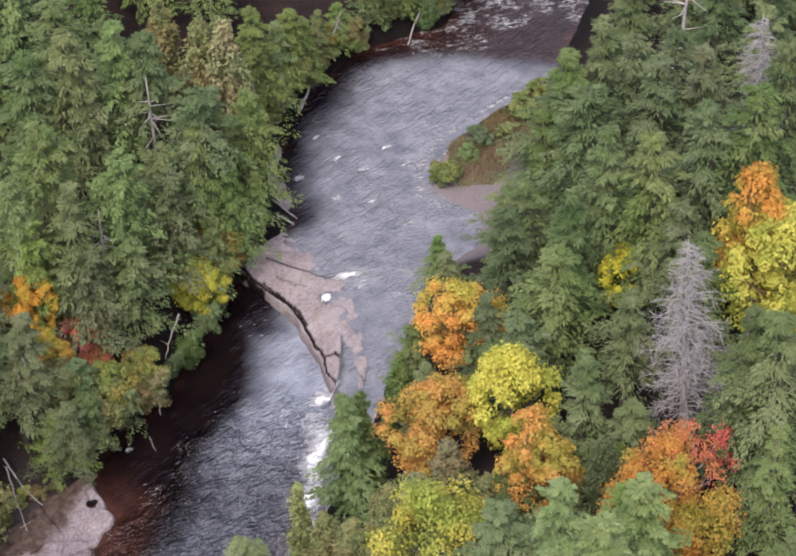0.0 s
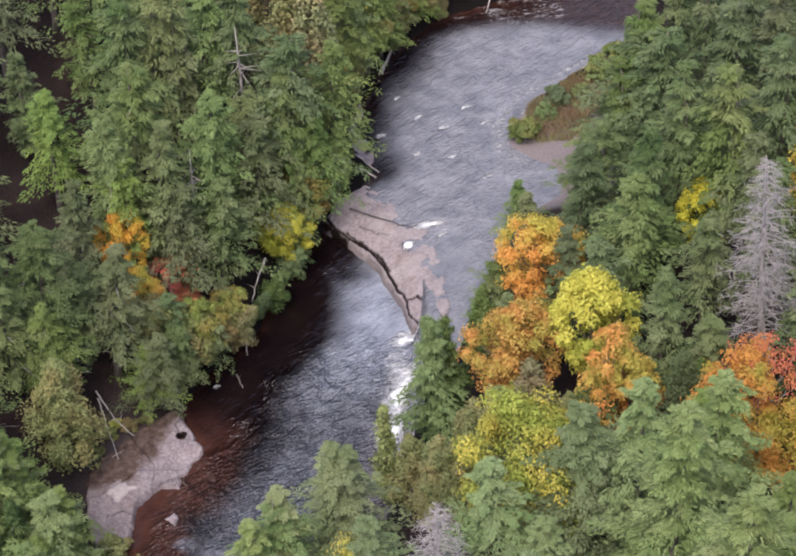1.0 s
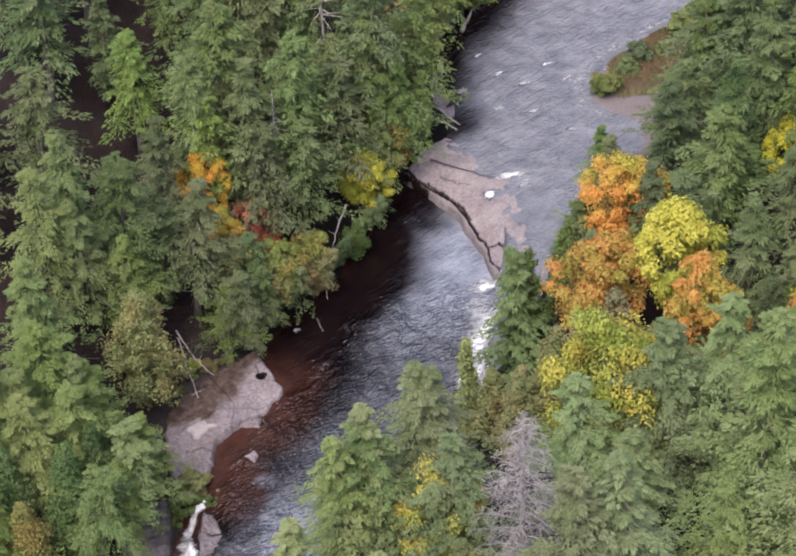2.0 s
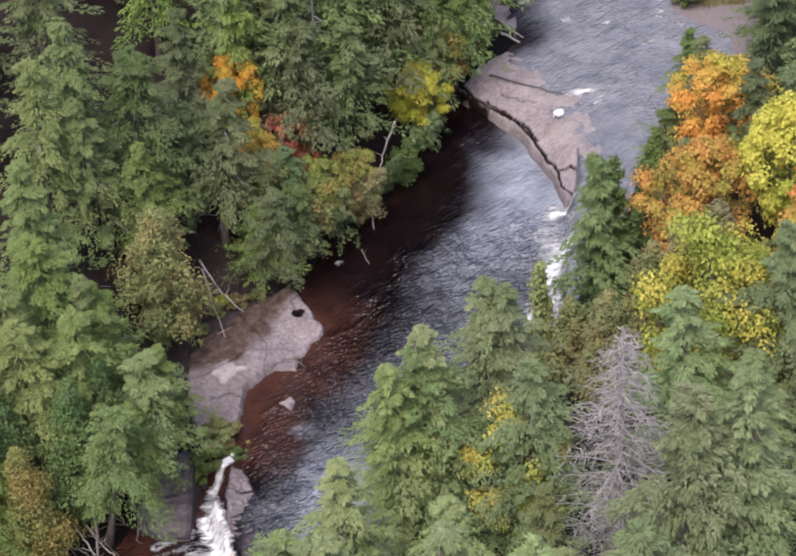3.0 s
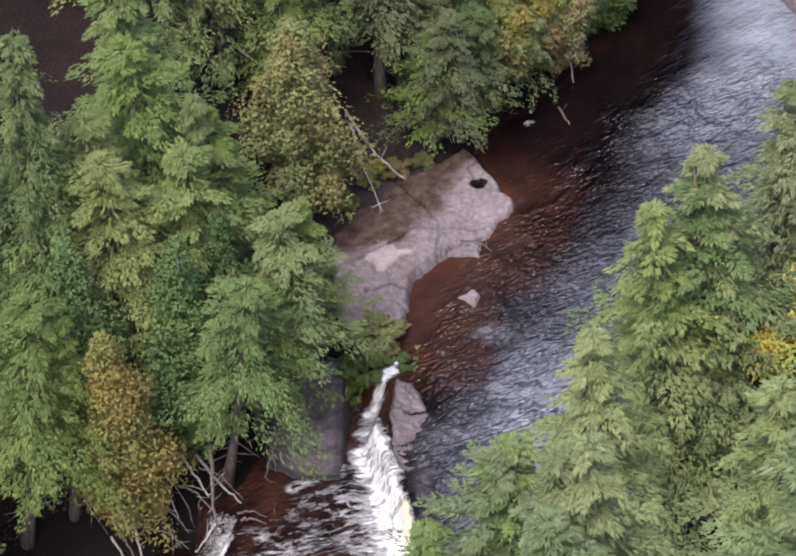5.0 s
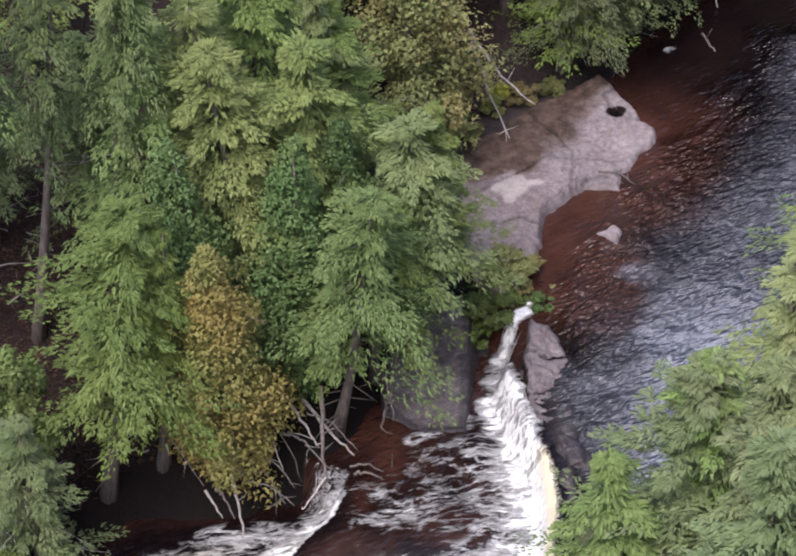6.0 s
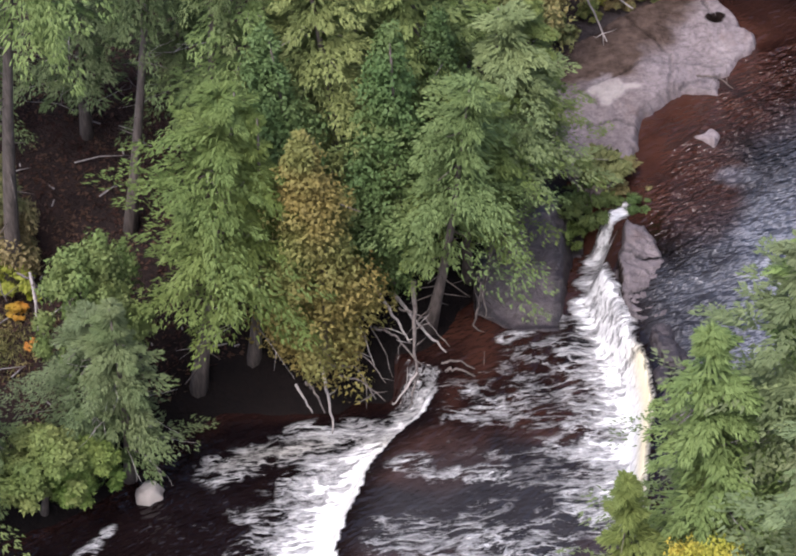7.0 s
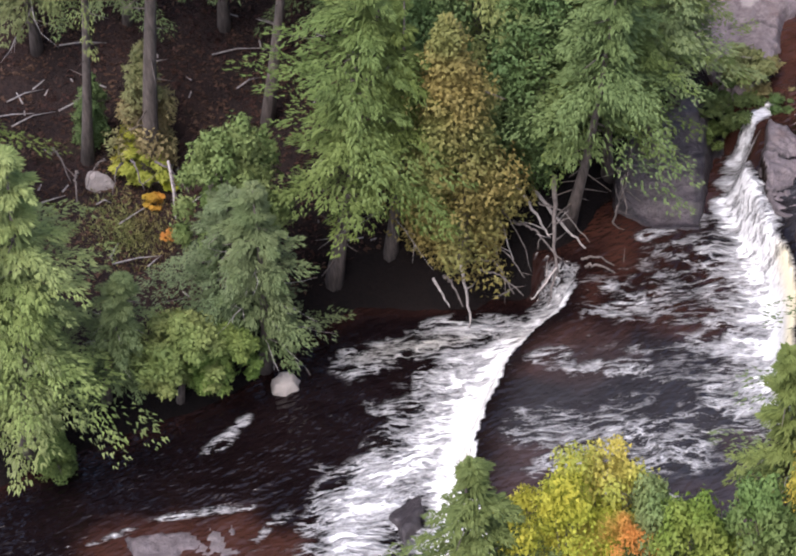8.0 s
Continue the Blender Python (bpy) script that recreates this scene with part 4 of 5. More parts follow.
def twig_mesh(rng, height, reach):
    """Thin bare boughs that show between the green ones."""
    pieces = []
    for i in range(14):
        u, az = rng.uniform(0.12, 0.8), rng.uniform(0, 6.283)
        far = reach * (1 - u) ** 0.7 * rng.uniform(0.9, 1.7)
        o = np.array([math.cos(az), math.sin(az), 0])
        s = np.linspace(0.2, 1, 4)
        p = o * (far * s)[:, None] + rng.normal(0, 0.04, (4, 3))
        p[:, 2] += height * u + far * (0.25 * s - 0.3 * s * s)
        pieces.append(tube(p, [0.02, 0.016, 0.012, 0.005], 4))
        for _ in range(3):
            w = unit(o + rng.normal(0, 0.6, 3))
            k = p[rng.integers(1, 4)]
            pieces.append(tube([k, k + 0.4 * far * w * rng.uniform(0.4, 1)], [0.01, 0.004], 3))
    return mesh_of("dead_wood", *joined(pieces), TWIG, False)


def dead_branches(rng, height, radius, material):
    """Bare boughs with fine twigs, drooping, whorl over whorl."""
    out, pieces = [], []
    n = 150
    for i in range(n):
        u = 0.18 + 0.8 * (i + rng.random()) / n
        reach = radius * (1 - u) ** 0.6 * rng.uniform(0.5, 1.15) + 0.1
        az = i * 2.39996 + rng.uniform(-0.4, 0.4)
        o, tan = np.array([math.cos(az), math.sin(az), 0]), np.array([-math.sin(az), math.cos(az), 0])
        s = np.linspace(0, 1, 5)
        p = o * (reach * s)[:, None]
        p[:, 2] = height * u + reach * (0.18 * s - 0.30 * s * s)
        pieces.append(tube(p, [0.035, 0.028, 0.02, 0.014, 0.005], 4))
        m = int(12 + 12 * reach)
        k = rng.uniform(0.15, 1, m)
        b = o * (reach * k)[:, None]
        b[:, 2] = height * u + reach * (0.18 * k - 0.30 * k * k)
        way = unit(o * rng.uniform(0.3, 1, m)[:, None] + tan * rng.choice([-1, 1], m)[:, None] * rng.uniform(0.5, 1.2, m)[:, None] + [0, 0, -0.2] + rng.normal(0, 0.25, (m, 3)))
        ln = rng.uniform(0.25, 0.7, m) * min(1, 0.4 + 0.4 * reach)
        side = unit(np.cross(way, rng.normal(0, 1, (m, 3))))
        out.append(leaf_quads(b, way, side, ln, np.full(m, 0.024), 0.1))
    v, q = joined(pieces)
    w = np.concatenate(out)
    q += [[len(v) + 4 * j + c for c in range(4)] for j in range(len(w) // 4)]
    return mesh_of("crown", list(v) + list(w), q, material)


KINDS = {
    "hemlock": ("hemlock", "feathery green hemlock with drooping boughs on the wooded bank", 11.0),
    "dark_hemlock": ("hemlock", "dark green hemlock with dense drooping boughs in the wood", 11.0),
    "big_hemlock": ("hemlock", "broad soft hemlock with pale green drooping boughs on the near bank", 14.0),
    "tall_hemlock": ("hemlock", "tall hemlock with a long bare grey trunk on the dark slope", 16.0),
    "bare_hemlock": ("hemlock", "green hemlock with a bare lower trunk leaning over the bank", 11.0),
    "spruce": ("spruce", "dark blue-green spruce with layered boughs at the water's edge", 9.0),
    "cedar": ("cedar", "dense dark green cedar on the steep river bank", 8.0),
    "cedar_olive": ("cedar", "narrow olive-coloured cedar among the hemlocks", 8.0),
    "cedar_brown": ("cedar", "slender cedar with browned orange-green foliage", 8.0),
    "decid_yellow": ("maple", "broad tree in bright yellow autumn leaf", 8.0),
    "decid_lime": ("maple", "broad tree turning from green to golden yellow", 8.0),
    "decid_orange": ("maple", "broad tree in orange autumn leaf", 8.0),
    "decid_red": ("maple", "thin-crowned tree in red autumn leaf", 8.0),
    "decid_olive": ("shrub_tree", "small olive-green tree leaning over the bank", 6.0),
    "decid_green": ("shrub_tree", "small fresh green broadleaf tree beside the water", 6.0),
    "sapling": ("cedar", "thin pale green young cedar at the water's edge", 7.0),
    "snag": ("snag", "bare grey standing dead trunk with broken stubs", 9.0),
    "dead": ("dead_spruce", "dead grey spruce with bare drooping branches", 12.0),
}
PROTOS, COUNT = {}, {}


def proto(kind, number, near):
    """The first tree of each kind and shape; later ones share its meshes."""
    rng = np.random.default_rng(1000 + 17 * number + sum(map(ord, kind)))
    name, label, tall = KINDS[kind]
    ob = tagged(new(name), label, "dead tree" if kind in ("dead", "snag") else "tree", "trees on the river banks")
    sparse, near = near == -1, near == 1
    pads, leaves, leaf = (3, 7, 0.42) if sparse else (7, 26, 0.13) if near else (6, 13, 0.19)
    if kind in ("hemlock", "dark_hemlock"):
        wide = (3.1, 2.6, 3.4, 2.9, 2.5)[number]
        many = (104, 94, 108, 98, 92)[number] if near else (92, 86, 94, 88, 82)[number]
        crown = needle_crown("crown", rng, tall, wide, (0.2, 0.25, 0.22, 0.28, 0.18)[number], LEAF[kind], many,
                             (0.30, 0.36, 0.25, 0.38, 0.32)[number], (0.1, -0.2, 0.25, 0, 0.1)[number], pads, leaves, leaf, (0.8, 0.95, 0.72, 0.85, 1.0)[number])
        wood = trunk_mesh(rng, tall * 0.97, 0.19, BARK, stubs=9)
    elif kind == "bare_hemlock":
        crown = needle_crown("crown", rng, tall, (3.3, 2.9)[number], (0.34, 0.38)[number], LEAF["hemlock"], 96, 0.26, 0.1, pads, leaves, leaf, 0.72)
        wood = trunk_mesh(rng, tall * 0.97, 0.2, BARK, stubs=24, bend=0.4)
    elif kind == "big_hemlock":
        crown = needle_crown("crown", rng, tall, (4.3, 3.9, 4.6)[number], (0.1, 0.16, 0.12)[number], LEAF["big_hemlock"], (170, 158, 176)[number],
                             (0.26, 0.30, 0.22)[number], (0.1, -0.2, 0.2)[number], 3 if sparse else 6, 8 if sparse else 27, 0.36 if sparse else 0.15, (0.85, 0.95, 0.8)[number])
        wood = trunk_mesh(rng, tall * 0.97, 0.24, BARK, stubs=14)
    elif kind == "tall_hemlock":
        crown = needle_crown("crown", rng, tall, 2.6, 0.52, LEAF["hemlock"], 100, 0.5, 0.1, pads, leaves, leaf, 0.7)
        wood = trunk_mesh(rng, tall * 0.97, 0.24, BARK, stubs=26, bend=0.5)
    elif kind == "spruce":
        crown = needle_crown("crown", rng, tall, 2.0, 0.05, LEAF[kind], 130, 0.3, 0, 5, 18, 0.19, 0.9)
        wood = trunk_mesh(rng, tall * 0.97, 0.16, BARK)
    elif kind.startswith("cedar") or kind == "sapling":
        crown = cedar_crown("crown", rng, tall, 0.75 if kind == "sapling" else (1.35, 1.6, 1.15)[number], 0.06, LEAF[kind], 3200 if kind == "sapling" else 20000 if near else 7000, near)
        wood = trunk_mesh(rng, tall * 0.95, 0.14, BARK, stubs=4)
    elif kind == "snag":
        wood = trunk_mesh(rng, tall, 0.15, DEAD, stubs=34, bend=0.15)
        crown = None
    elif kind == "dead":
        crown = dead_branches(rng, tall, (2.5, 2.7)[number], TWIG)
        wood = trunk_mesh(rng, tall, 0.2, TWIG, bend=0.1)
    else:
        limbs = []
        wide = {"decid_red": 2.4, "decid_olive": 1.9, "decid_green": 1.7}.get(kind, (2.7, 2.3)[number])
        thin = 90 if kind == "decid_red" else 150 if kind == "decid_olive" else 230 if kind == "decid_green" else 260 if near else 190
        crown = broad_crown("crown", rng, tall, wide, 0.30, LEAF[kind], 46 if kind == "decid_red" else 84, thin, limbs, 0.5 if near else 0.66)
        skin = DEAD if kind == "decid_red" else BARK
        wood = trunk_mesh(rng, tall * 0.8, 0.15, skin)
        for c in limbs[::5]:
            under("limb", limb_mesh(tall * 0.8, 0.15, skin, c), ob)
    under("trunk", wood, ob)
    if kind in ("hemlock", "dark_hemlock") and near:
        tagged(under("dead_wood", twig_mesh(rng, tall, 0.62 * wide), ob, "fine bare grey twigs"), kind="stuff")
    if crown:
        under("crown", crown, ob, "bare drooping grey branches" if kind == "dead" else "")
    ob["tall"] = tall
    return ob


SHAPES = {"hemlock": 5, "bare_hemlock": 2, "big_hemlock": 3, "dark_hemlock": 5, "spruce": 1, "cedar": 3, "cedar_olive": 2, "cedar_brown": 1, "dead": 2, "decid_yellow": 2, "decid_lime": 2, "decid_orange": 2}
turns = np.random.default_rng(5)
PLACED = []


def plant(kind, x, y, tall, wide=None, sink=0.15, lean=(0, 0), thin=False):
    if kind == "hemlock" and x > -6 and y < -9 and tall > 9.5:
        kind = "big_hemlock"
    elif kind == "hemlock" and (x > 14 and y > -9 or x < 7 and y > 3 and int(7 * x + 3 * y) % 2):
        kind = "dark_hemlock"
    n = COUNT.get(kind, 0)
    COUNT[kind] = n + 1
    shape = n % SHAPES.get(kind, 1)
    PLACED.append((x, y))
    near = -1 if thin else tall > 4.7 and (y < 4 if x < 2 else y < -7)
    k = tall / KINDS[kind][2]
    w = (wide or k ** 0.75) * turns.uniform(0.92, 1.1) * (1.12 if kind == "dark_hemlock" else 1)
    if kind == "cedar_olive" and x > -7 and y < 0:
        w *= 1.25
    if kind == "cedar_brown":
        w *= 1.15
    if kind == "decid_orange" and x < 5:
        w *= 0.66
    if kind.startswith("decid") and (y < -23 or x > 6):
        w *= 0.56 if y < -23 else 0.86
    up = Vector((lean[0] + turns.uniform(-0.04, 0.04), lean[1] + turns.uniform(-0.04, 0.04), 1))
    turn = up.to_track_quat("Z", "Y").to_matrix() @ Euler((0, 0, turns.uniform(0, 6.28))).to_matrix()
    z = float(ground_height(np.array([x]), np.array([y]))[0]) - sink
    first = PROTOS.get((kind, shape, near))
    if first is None:
        first = PROTOS[kind, shape, near] = proto(kind, shape, near)
        ob = first
    else:
        ob = copy_thing(first, Matrix())
    ob.matrix_basis = Matrix.LocRotScale((x, y, z), turn, (w, w, k))
    return ob


def grove(kind, rows):
    for x, y, tall in rows:
        here = np.array([x]), np.array([y])
        left = abs(dist_line(*here, LEFT)[0]) < abs(dist_line(*here, RIGHT)[0])
        plant(kind, x, y, tall, lean=(0.2, 0.0) if kind == "tall_hemlock" else ((0.02, -0.14) if y < 2 else (0.06, -0.05)) if left else (0, 0))


grove('hemlock', [
    (13.7, 32.5, 4), (12.6, 31.1, 5), (11.5, 29.5, 5.5), (10.6, 27.9, 7.5), (10, 26.7, 7.5), (8.9, 25.3, 9), (1.6, 19.6, 12),
    (3.6, 19.4, 11), (8.5, 18.6, 9), (0.4, 18.1, 11), (-0.8, 17.9, 13), (8.6, 17.2, 5.25), (5.6, 16.8, 12), (-2.7, 16.7, 12),
    (27.2, 16.3, 12), (7.3, 16.1, 7.5), (5.6, 16, 10), (25.3, 15.6, 12), (3.6, 14.9, 9), (24.3, 14.8, 11), (6.2, 14.2, 6),
    (29.8, 14.2, 12), (28.3, 14, 12), (23.9, 13.9, 9), (4.3, 13.7, 9), (-1.8, 12.2, 12), (2, 12.1, 11),
])
grove('hemlock', [
    (18.1, 11.4, 4.6), (22.3, 8.8, 8.6), (21.6, 11.6, 6.5), (25.6, 11.9, 11), (28.7, 11.6, 12), (31.3, 11.5, 12), (-2.8, 10, 11), (-0.5, 9.9, 11), (2.3, 9.7, 8),
    (-2.5, 9.3, 9), (34.3, 9.3, 13), (0.4, 9, 8), (18.3, 8.7, 5.5), (-4.6, 7.4, 9), (25.5, 7, 10),
    (21.1, 6.7, 9), (32.3, 6.7, 12), (30.4, 6.6, 12), (26, 6.5, 12), (-0.3, 5.1, 5), (27.7, 5.1, 12), (16.3, 4.3, 5),
    (-4.3, 4.1, 7), (23.4, 4.1, 11), (-0, 3.7, 4.75), (-2.9, 3.5, 9), (-6.5, 3.2, 10), (28.4, 3.1, 9),
])
grove('hemlock', [
    (-8.3, 2.6, 11), (19.7, 2.6, 7), (-1.4, 2.5, 4.5), (-5.5, 1.7, 8.5), (22.8, 1.7, 10), (-7.6, 1.1, 9), (16.6, 0.8, 5.5),
    (-9.4, 0.6, 11), (21, -0.7, 8), (25.6, -2, 9), (-9.6, -3.2, 10), (23.3, -5.6, 9), (-8.8, -5.9, 10), (-7, -6.5, 8),
    (-7.4, -6.7, 9), (25.1, -7.4, 7), (-10, -7.7, 9), (-4.7, -7.7, 7.25), (30, -7.7, 12), (19.8, -7.9, 6), (-7.4, -8, 9),
    (30.9, -8.4, 13),
])
grove('hemlock', [
    (8.3, -12.1, 11.5), (7.6, -12.7, 12), (18.8, -13.8, 11), (20.6, -14.1, 12), (5.9, -15, 12), (6, -15.3, 11), (23.9, -15.5, 13),
    (4.9, -16, 11.5), (9.2, -16.4, 10),
])
grove('hemlock', [
    (21.4, -19.3, 14.5), (2.7, -20.5, 11), (0.7, -23.1, 10), (1.2, -23.2, 10), (-0.6, -23.8, 9), (2.1, -24.8, 11), (23, -24.9, 15),
    (2.6, -25, 11), (15.2, -25.5, 14), (13.4, -26, 14), (1.6, -27.1, 10.5), (-2.2, -25.0, 7.3), (-0.8, -23.6, 7.0), (6.3, -30.2, 14),
    (9, -32.6, 15), (11.3, -32.8, 15),
])
grove('cedar_olive', [
    (11.8, 30.1, 3.5), (6.2, 22.4, 10), (7.5, 21.9, 11), (-5.3, -1.2, 7.6), (17.2, -5.6, 6.5), (18.7, -6.7, 5), (14.3, -8.4, 8),
    (15.6, -8.8, 9),
])
grove('decid_yellow', [
    (5.4, 13, 4.25), (26.8, 5.1, 6), (32.7, 0.6, 10), (20.4, -2.6, 9), (-6.3, -27.0, 7.0),
])
grove('decid_orange', [
    (-2.6, 8.2, 6.4), (-1.6, 6.8, 4.6), (18.6, 4.6, 7), (32.5, 2.8, 11), (16.7, -2.9, 7.5), (20.8, -6.8, 8), (26.2, -11.5, 9),
])
grove('decid_red', [
    (-0.3, 8.6, 3.5), (27.2, -9.4, 9),
])
grove('decid_olive', [
    (-1.1, 4.9, 4.6),
    (2.7, 7.1, 3.5), (0.6, 4.9, 4.25), 
])
grove('cedar', [
    (15.3, 1.7, 6), (13.3, -2.1, 7.5), (17.6, -6.1, 5), (24.6, -7.5, 5), (23.8, -8.5, 7),
])
grove('decid_green', [
    (-4.6, -27.0, 6.2), (-3.6, -28.1, 6.3), (-2.6, -28.0, 6.6),
])
grove('dead', [
    (34.3, 12.2, 12), (28, -4.1, 13), (12, -19.1, 13),
])
grove('decid_lime', [
    (16.1, -12.2, 11.2), (9.1, -15.9, 8), (-1, -26.3, 6),
])
grove('sapling', [
    (10.3, -4.4, 7),
])
grove('spruce', [
    (12.9, -3.2, 8.5),
])
grove('snag', [
    (31.5, 19.5, 12), (3.6, 18.5, 10), (1, 10.8, 8.5), (-2.6, 9.4, 8.5),
])
# the steep bank beside the falls, tree by tree: kind, place, height, lean
for kind, x, y, tall, lean in (
        ("bare_hemlock", -7.4, -11.4, 8.3, (0.20, -0.12)), ("bare_hemlock", -5.4, -8.7, 8.2, (0.08, -0.12)), ("bare_hemlock", -6.4, -9.6, 6.6, (0.16, -0.2)),
        ("cedar", -8.2, -10.6, 8.2, (0.09, -0.12)), ("cedar", -10.4, -10.9, 8.2, (0.05, -0.1)), ("cedar", -7.0, -9.0, 7.4, (0.05, -0.1)),
        ("cedar_brown", -9.7, -12.4, 8.1, (0.04, -0.12)), ("bare_hemlock", -12.9, -12.7, 10.2, (0.22, -0.1)), ("hemlock", -11.6, -12.2, 8.6, (0.1, -0.12)),
        ("tall_hemlock", -14.7, -9.9, 13.0, (0.16, -0.1)), ("dark_hemlock", -14.4, -15.2, 6.8, (0.10, -0.14)), ("dark_hemlock", -15.2, -14.6, 5.4, (0.2, -0.16)), ("decid_green", -15.9, -13.6, 6.4, (0.36, -0.12)),
        ("big_hemlock", -19.4, -18.3, 9.8, (0.18, -0.12)), ("big_hemlock", -20.4, -17.6, 10.0, (0.15, -0.12)), ("decid_green", -16.2, -16.5, 3.6, (0.2, -0.2)), ("decid_green", -15.3, -16.1, 2.8, (0.2, -0.2)),
        ("cedar", -18.7, -18.4, 2.6, (0.3, -0.5)), ("cedar_olive", -17.6, -10.7, 3.9, (0.15, -0.1)), ("tall_hemlock", -17.4, -10.9, 16.0, (0.24, -0.1)),
        ("tall_hemlock", -19.0, -11.2, 12.0, (0.20, -0.12)), ("tall_hemlock", -12.4, -9.2, 13.0, (0.12, -0.1)), ("cedar", -19.0, -10.6, 2.3, (0.2, -0.1)),
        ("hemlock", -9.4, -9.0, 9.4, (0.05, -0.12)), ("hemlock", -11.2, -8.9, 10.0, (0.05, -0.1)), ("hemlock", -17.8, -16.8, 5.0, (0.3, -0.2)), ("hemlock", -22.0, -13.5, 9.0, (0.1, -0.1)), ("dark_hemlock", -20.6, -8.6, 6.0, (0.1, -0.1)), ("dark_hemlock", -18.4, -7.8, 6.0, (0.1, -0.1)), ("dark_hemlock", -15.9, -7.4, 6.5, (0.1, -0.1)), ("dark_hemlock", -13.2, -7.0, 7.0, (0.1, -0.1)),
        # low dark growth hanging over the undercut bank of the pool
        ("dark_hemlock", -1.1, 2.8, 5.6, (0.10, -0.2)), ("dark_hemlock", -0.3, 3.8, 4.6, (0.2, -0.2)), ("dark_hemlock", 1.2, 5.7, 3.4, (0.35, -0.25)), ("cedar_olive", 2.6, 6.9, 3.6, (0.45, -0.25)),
        ("cedar", 4.6, 10.3, 3.4, (0.3, -0.3)), ("hemlock", 5.5, 12.3, 3.0, (0.35, -0.25)), ("cedar", 3.7, 8.7, 2.4, (0.45, -0.25)),
        # olive and yellow crowns scattered through the green wood
        ("cedar_olive", 6.4, 25.2, 7.4, (0, -0.05)), ("cedar_olive", 8.0, 23.8, 6.2, (0.05, -0.05)), ("cedar_olive", 4.3, 26.4, 7.4, (0, 0)), ("decid_olive", 6.7, 15.0, 5.4, (0, -0.05)),
        ("decid_yellow", 11.2, 30.2, 3.4, (0.1, -0.1)), ("snag", 12.9, 31.9, 4.0, (0.3, -0.1)), ("hemlock", 30.2, -11.2, 9.0, (0, 0)), ("hemlock", 31.5, -6.9, 9.0, (0, 0)), ("hemlock", 24.0, -12.6, 9.0, (0, 0)), ("cedar_olive", 11.4, -5.5, 4.6, (0, 0)), ("cedar_olive", 12.6, -7.6, 6.0, (0, 0)),
        # slim young trees on the near bank below the last fall
        ("decid_lime", -5.5, -26.3, 7.1, (0, 0)), ("hemlock", -7.7, -27.5, 7.6, (0, 0)), ("decid_orange", -5.2, -27.4, 6.2, (0, 0))):
    plant(kind, x, y, tall, wide=0.85 if x == -17.4 else 0.6 if kind == "tall_hemlock" else 0.7 if kind == "big_hemlock" else 0.8 if kind == "decid_green" and tall > 6 else None, lean=lean)
# low growth that hangs over the shore
edge = np.random.default_rng(31)
for (ax, ay), (bx, by) in list(zip(LEFT[:-1], LEFT[1:]))[1:-2]:
    length = math.hypot(bx - ax, by - ay)
    for k in range(int(length / 0.85) + 1):
        s = (k + edge.uniform(0.1, 0.9)) * 0.85 / max(length, 0.85)
        if s > 1:
            continue
        off = edge.uniform(0.05, 1.1)
        x, y = ax + s * (bx - ax) - off * (by - ay) / length, ay + s * (by - ay) + off * (bx - ax) / length
        if -5 < x < 2 and -8 < y < 2.6 or 7.4 < x < 11 and 15.8 < y < 20.4 or -7.6 < x < -3 and -12.5 < y < -7 or x < -5 or 20.2 < y < 25.5 or 2.5 < x < 6.5 and 8 < y < 12.5:
            continue
        kind = edge.choice(["decid_olive", "hemlock", "cedar", "hemlock", "cedar_olive"] if y > 20 else ["hemlock", "cedar", "hemlock", "decid_olive", "hemlock"] if y > -4 else ["hemlock", "hemlock", "cedar"])
        plant(str(kind), x, y, edge.uniform(1.8, 4.4), lean=(0.05, -0.25) if y < 4 else (0.25, -0.12), thin=y > 26)
# hemlocks that close the forest between those above
SEEN = [(-23, -20), (-15, 3), (-10, 42), (22, 60), (44, 52), (44, -6), (27, -31), (12, -40), (-10, -37)]
OPEN = [(-40, -24), (-8, -22), (-4, -20), (0, -14), (2.7, -9.5), (4.6, -4.5), (8.2, 2.5), (11, 3), (13, 6), (16, 9), (19, 16), (22, 25), (26, 28), (28.5, 34), (30, 43), (33, 70), (60, 140)]
scatter = np.random.default_rng(77)
for _ in range(2600):
    x, y = scatter.uniform(-23, 44), scatter.uniform(-38, 56)
    tall = scatter.uniform(7.5, 11)
    px, py = np.array([x]), np.array([y])
    d = dist_poly(px, py, RIVER)[0]
    if d < 2.2 or dist_poly(px, py, SEEN)[0] > 0 or min(math.hypot(x - a, y - b) for a, b in PLACED) < (3.9 if x < 0 and y < 2 else 3.1 if y > 18 else 3.5):
        continue
    if abs(dist_line(px, py, LEFT)[0]) < abs(dist_line(px, py, RIGHT)[0]):
        if -7 < x < 0 and -9 < y < 3 or -20.5 < x < -11.5 and -15 < y < -6.5:
            continue
    else:
        rise = float(ground_height(px, py)[0]) + tall
        if d < 3 or y + 1.3 * rise > np.interp(x, [p[0] for p in OPEN], [p[1] for p in OPEN]) - 0.5:
            continue
    plant("hemlock", x, y, tall, lean=(0, -0.1) if x < 0 and y < 0 else (0, 0), thin=x < -12 and y > 6 or x > 38 or y > 47)


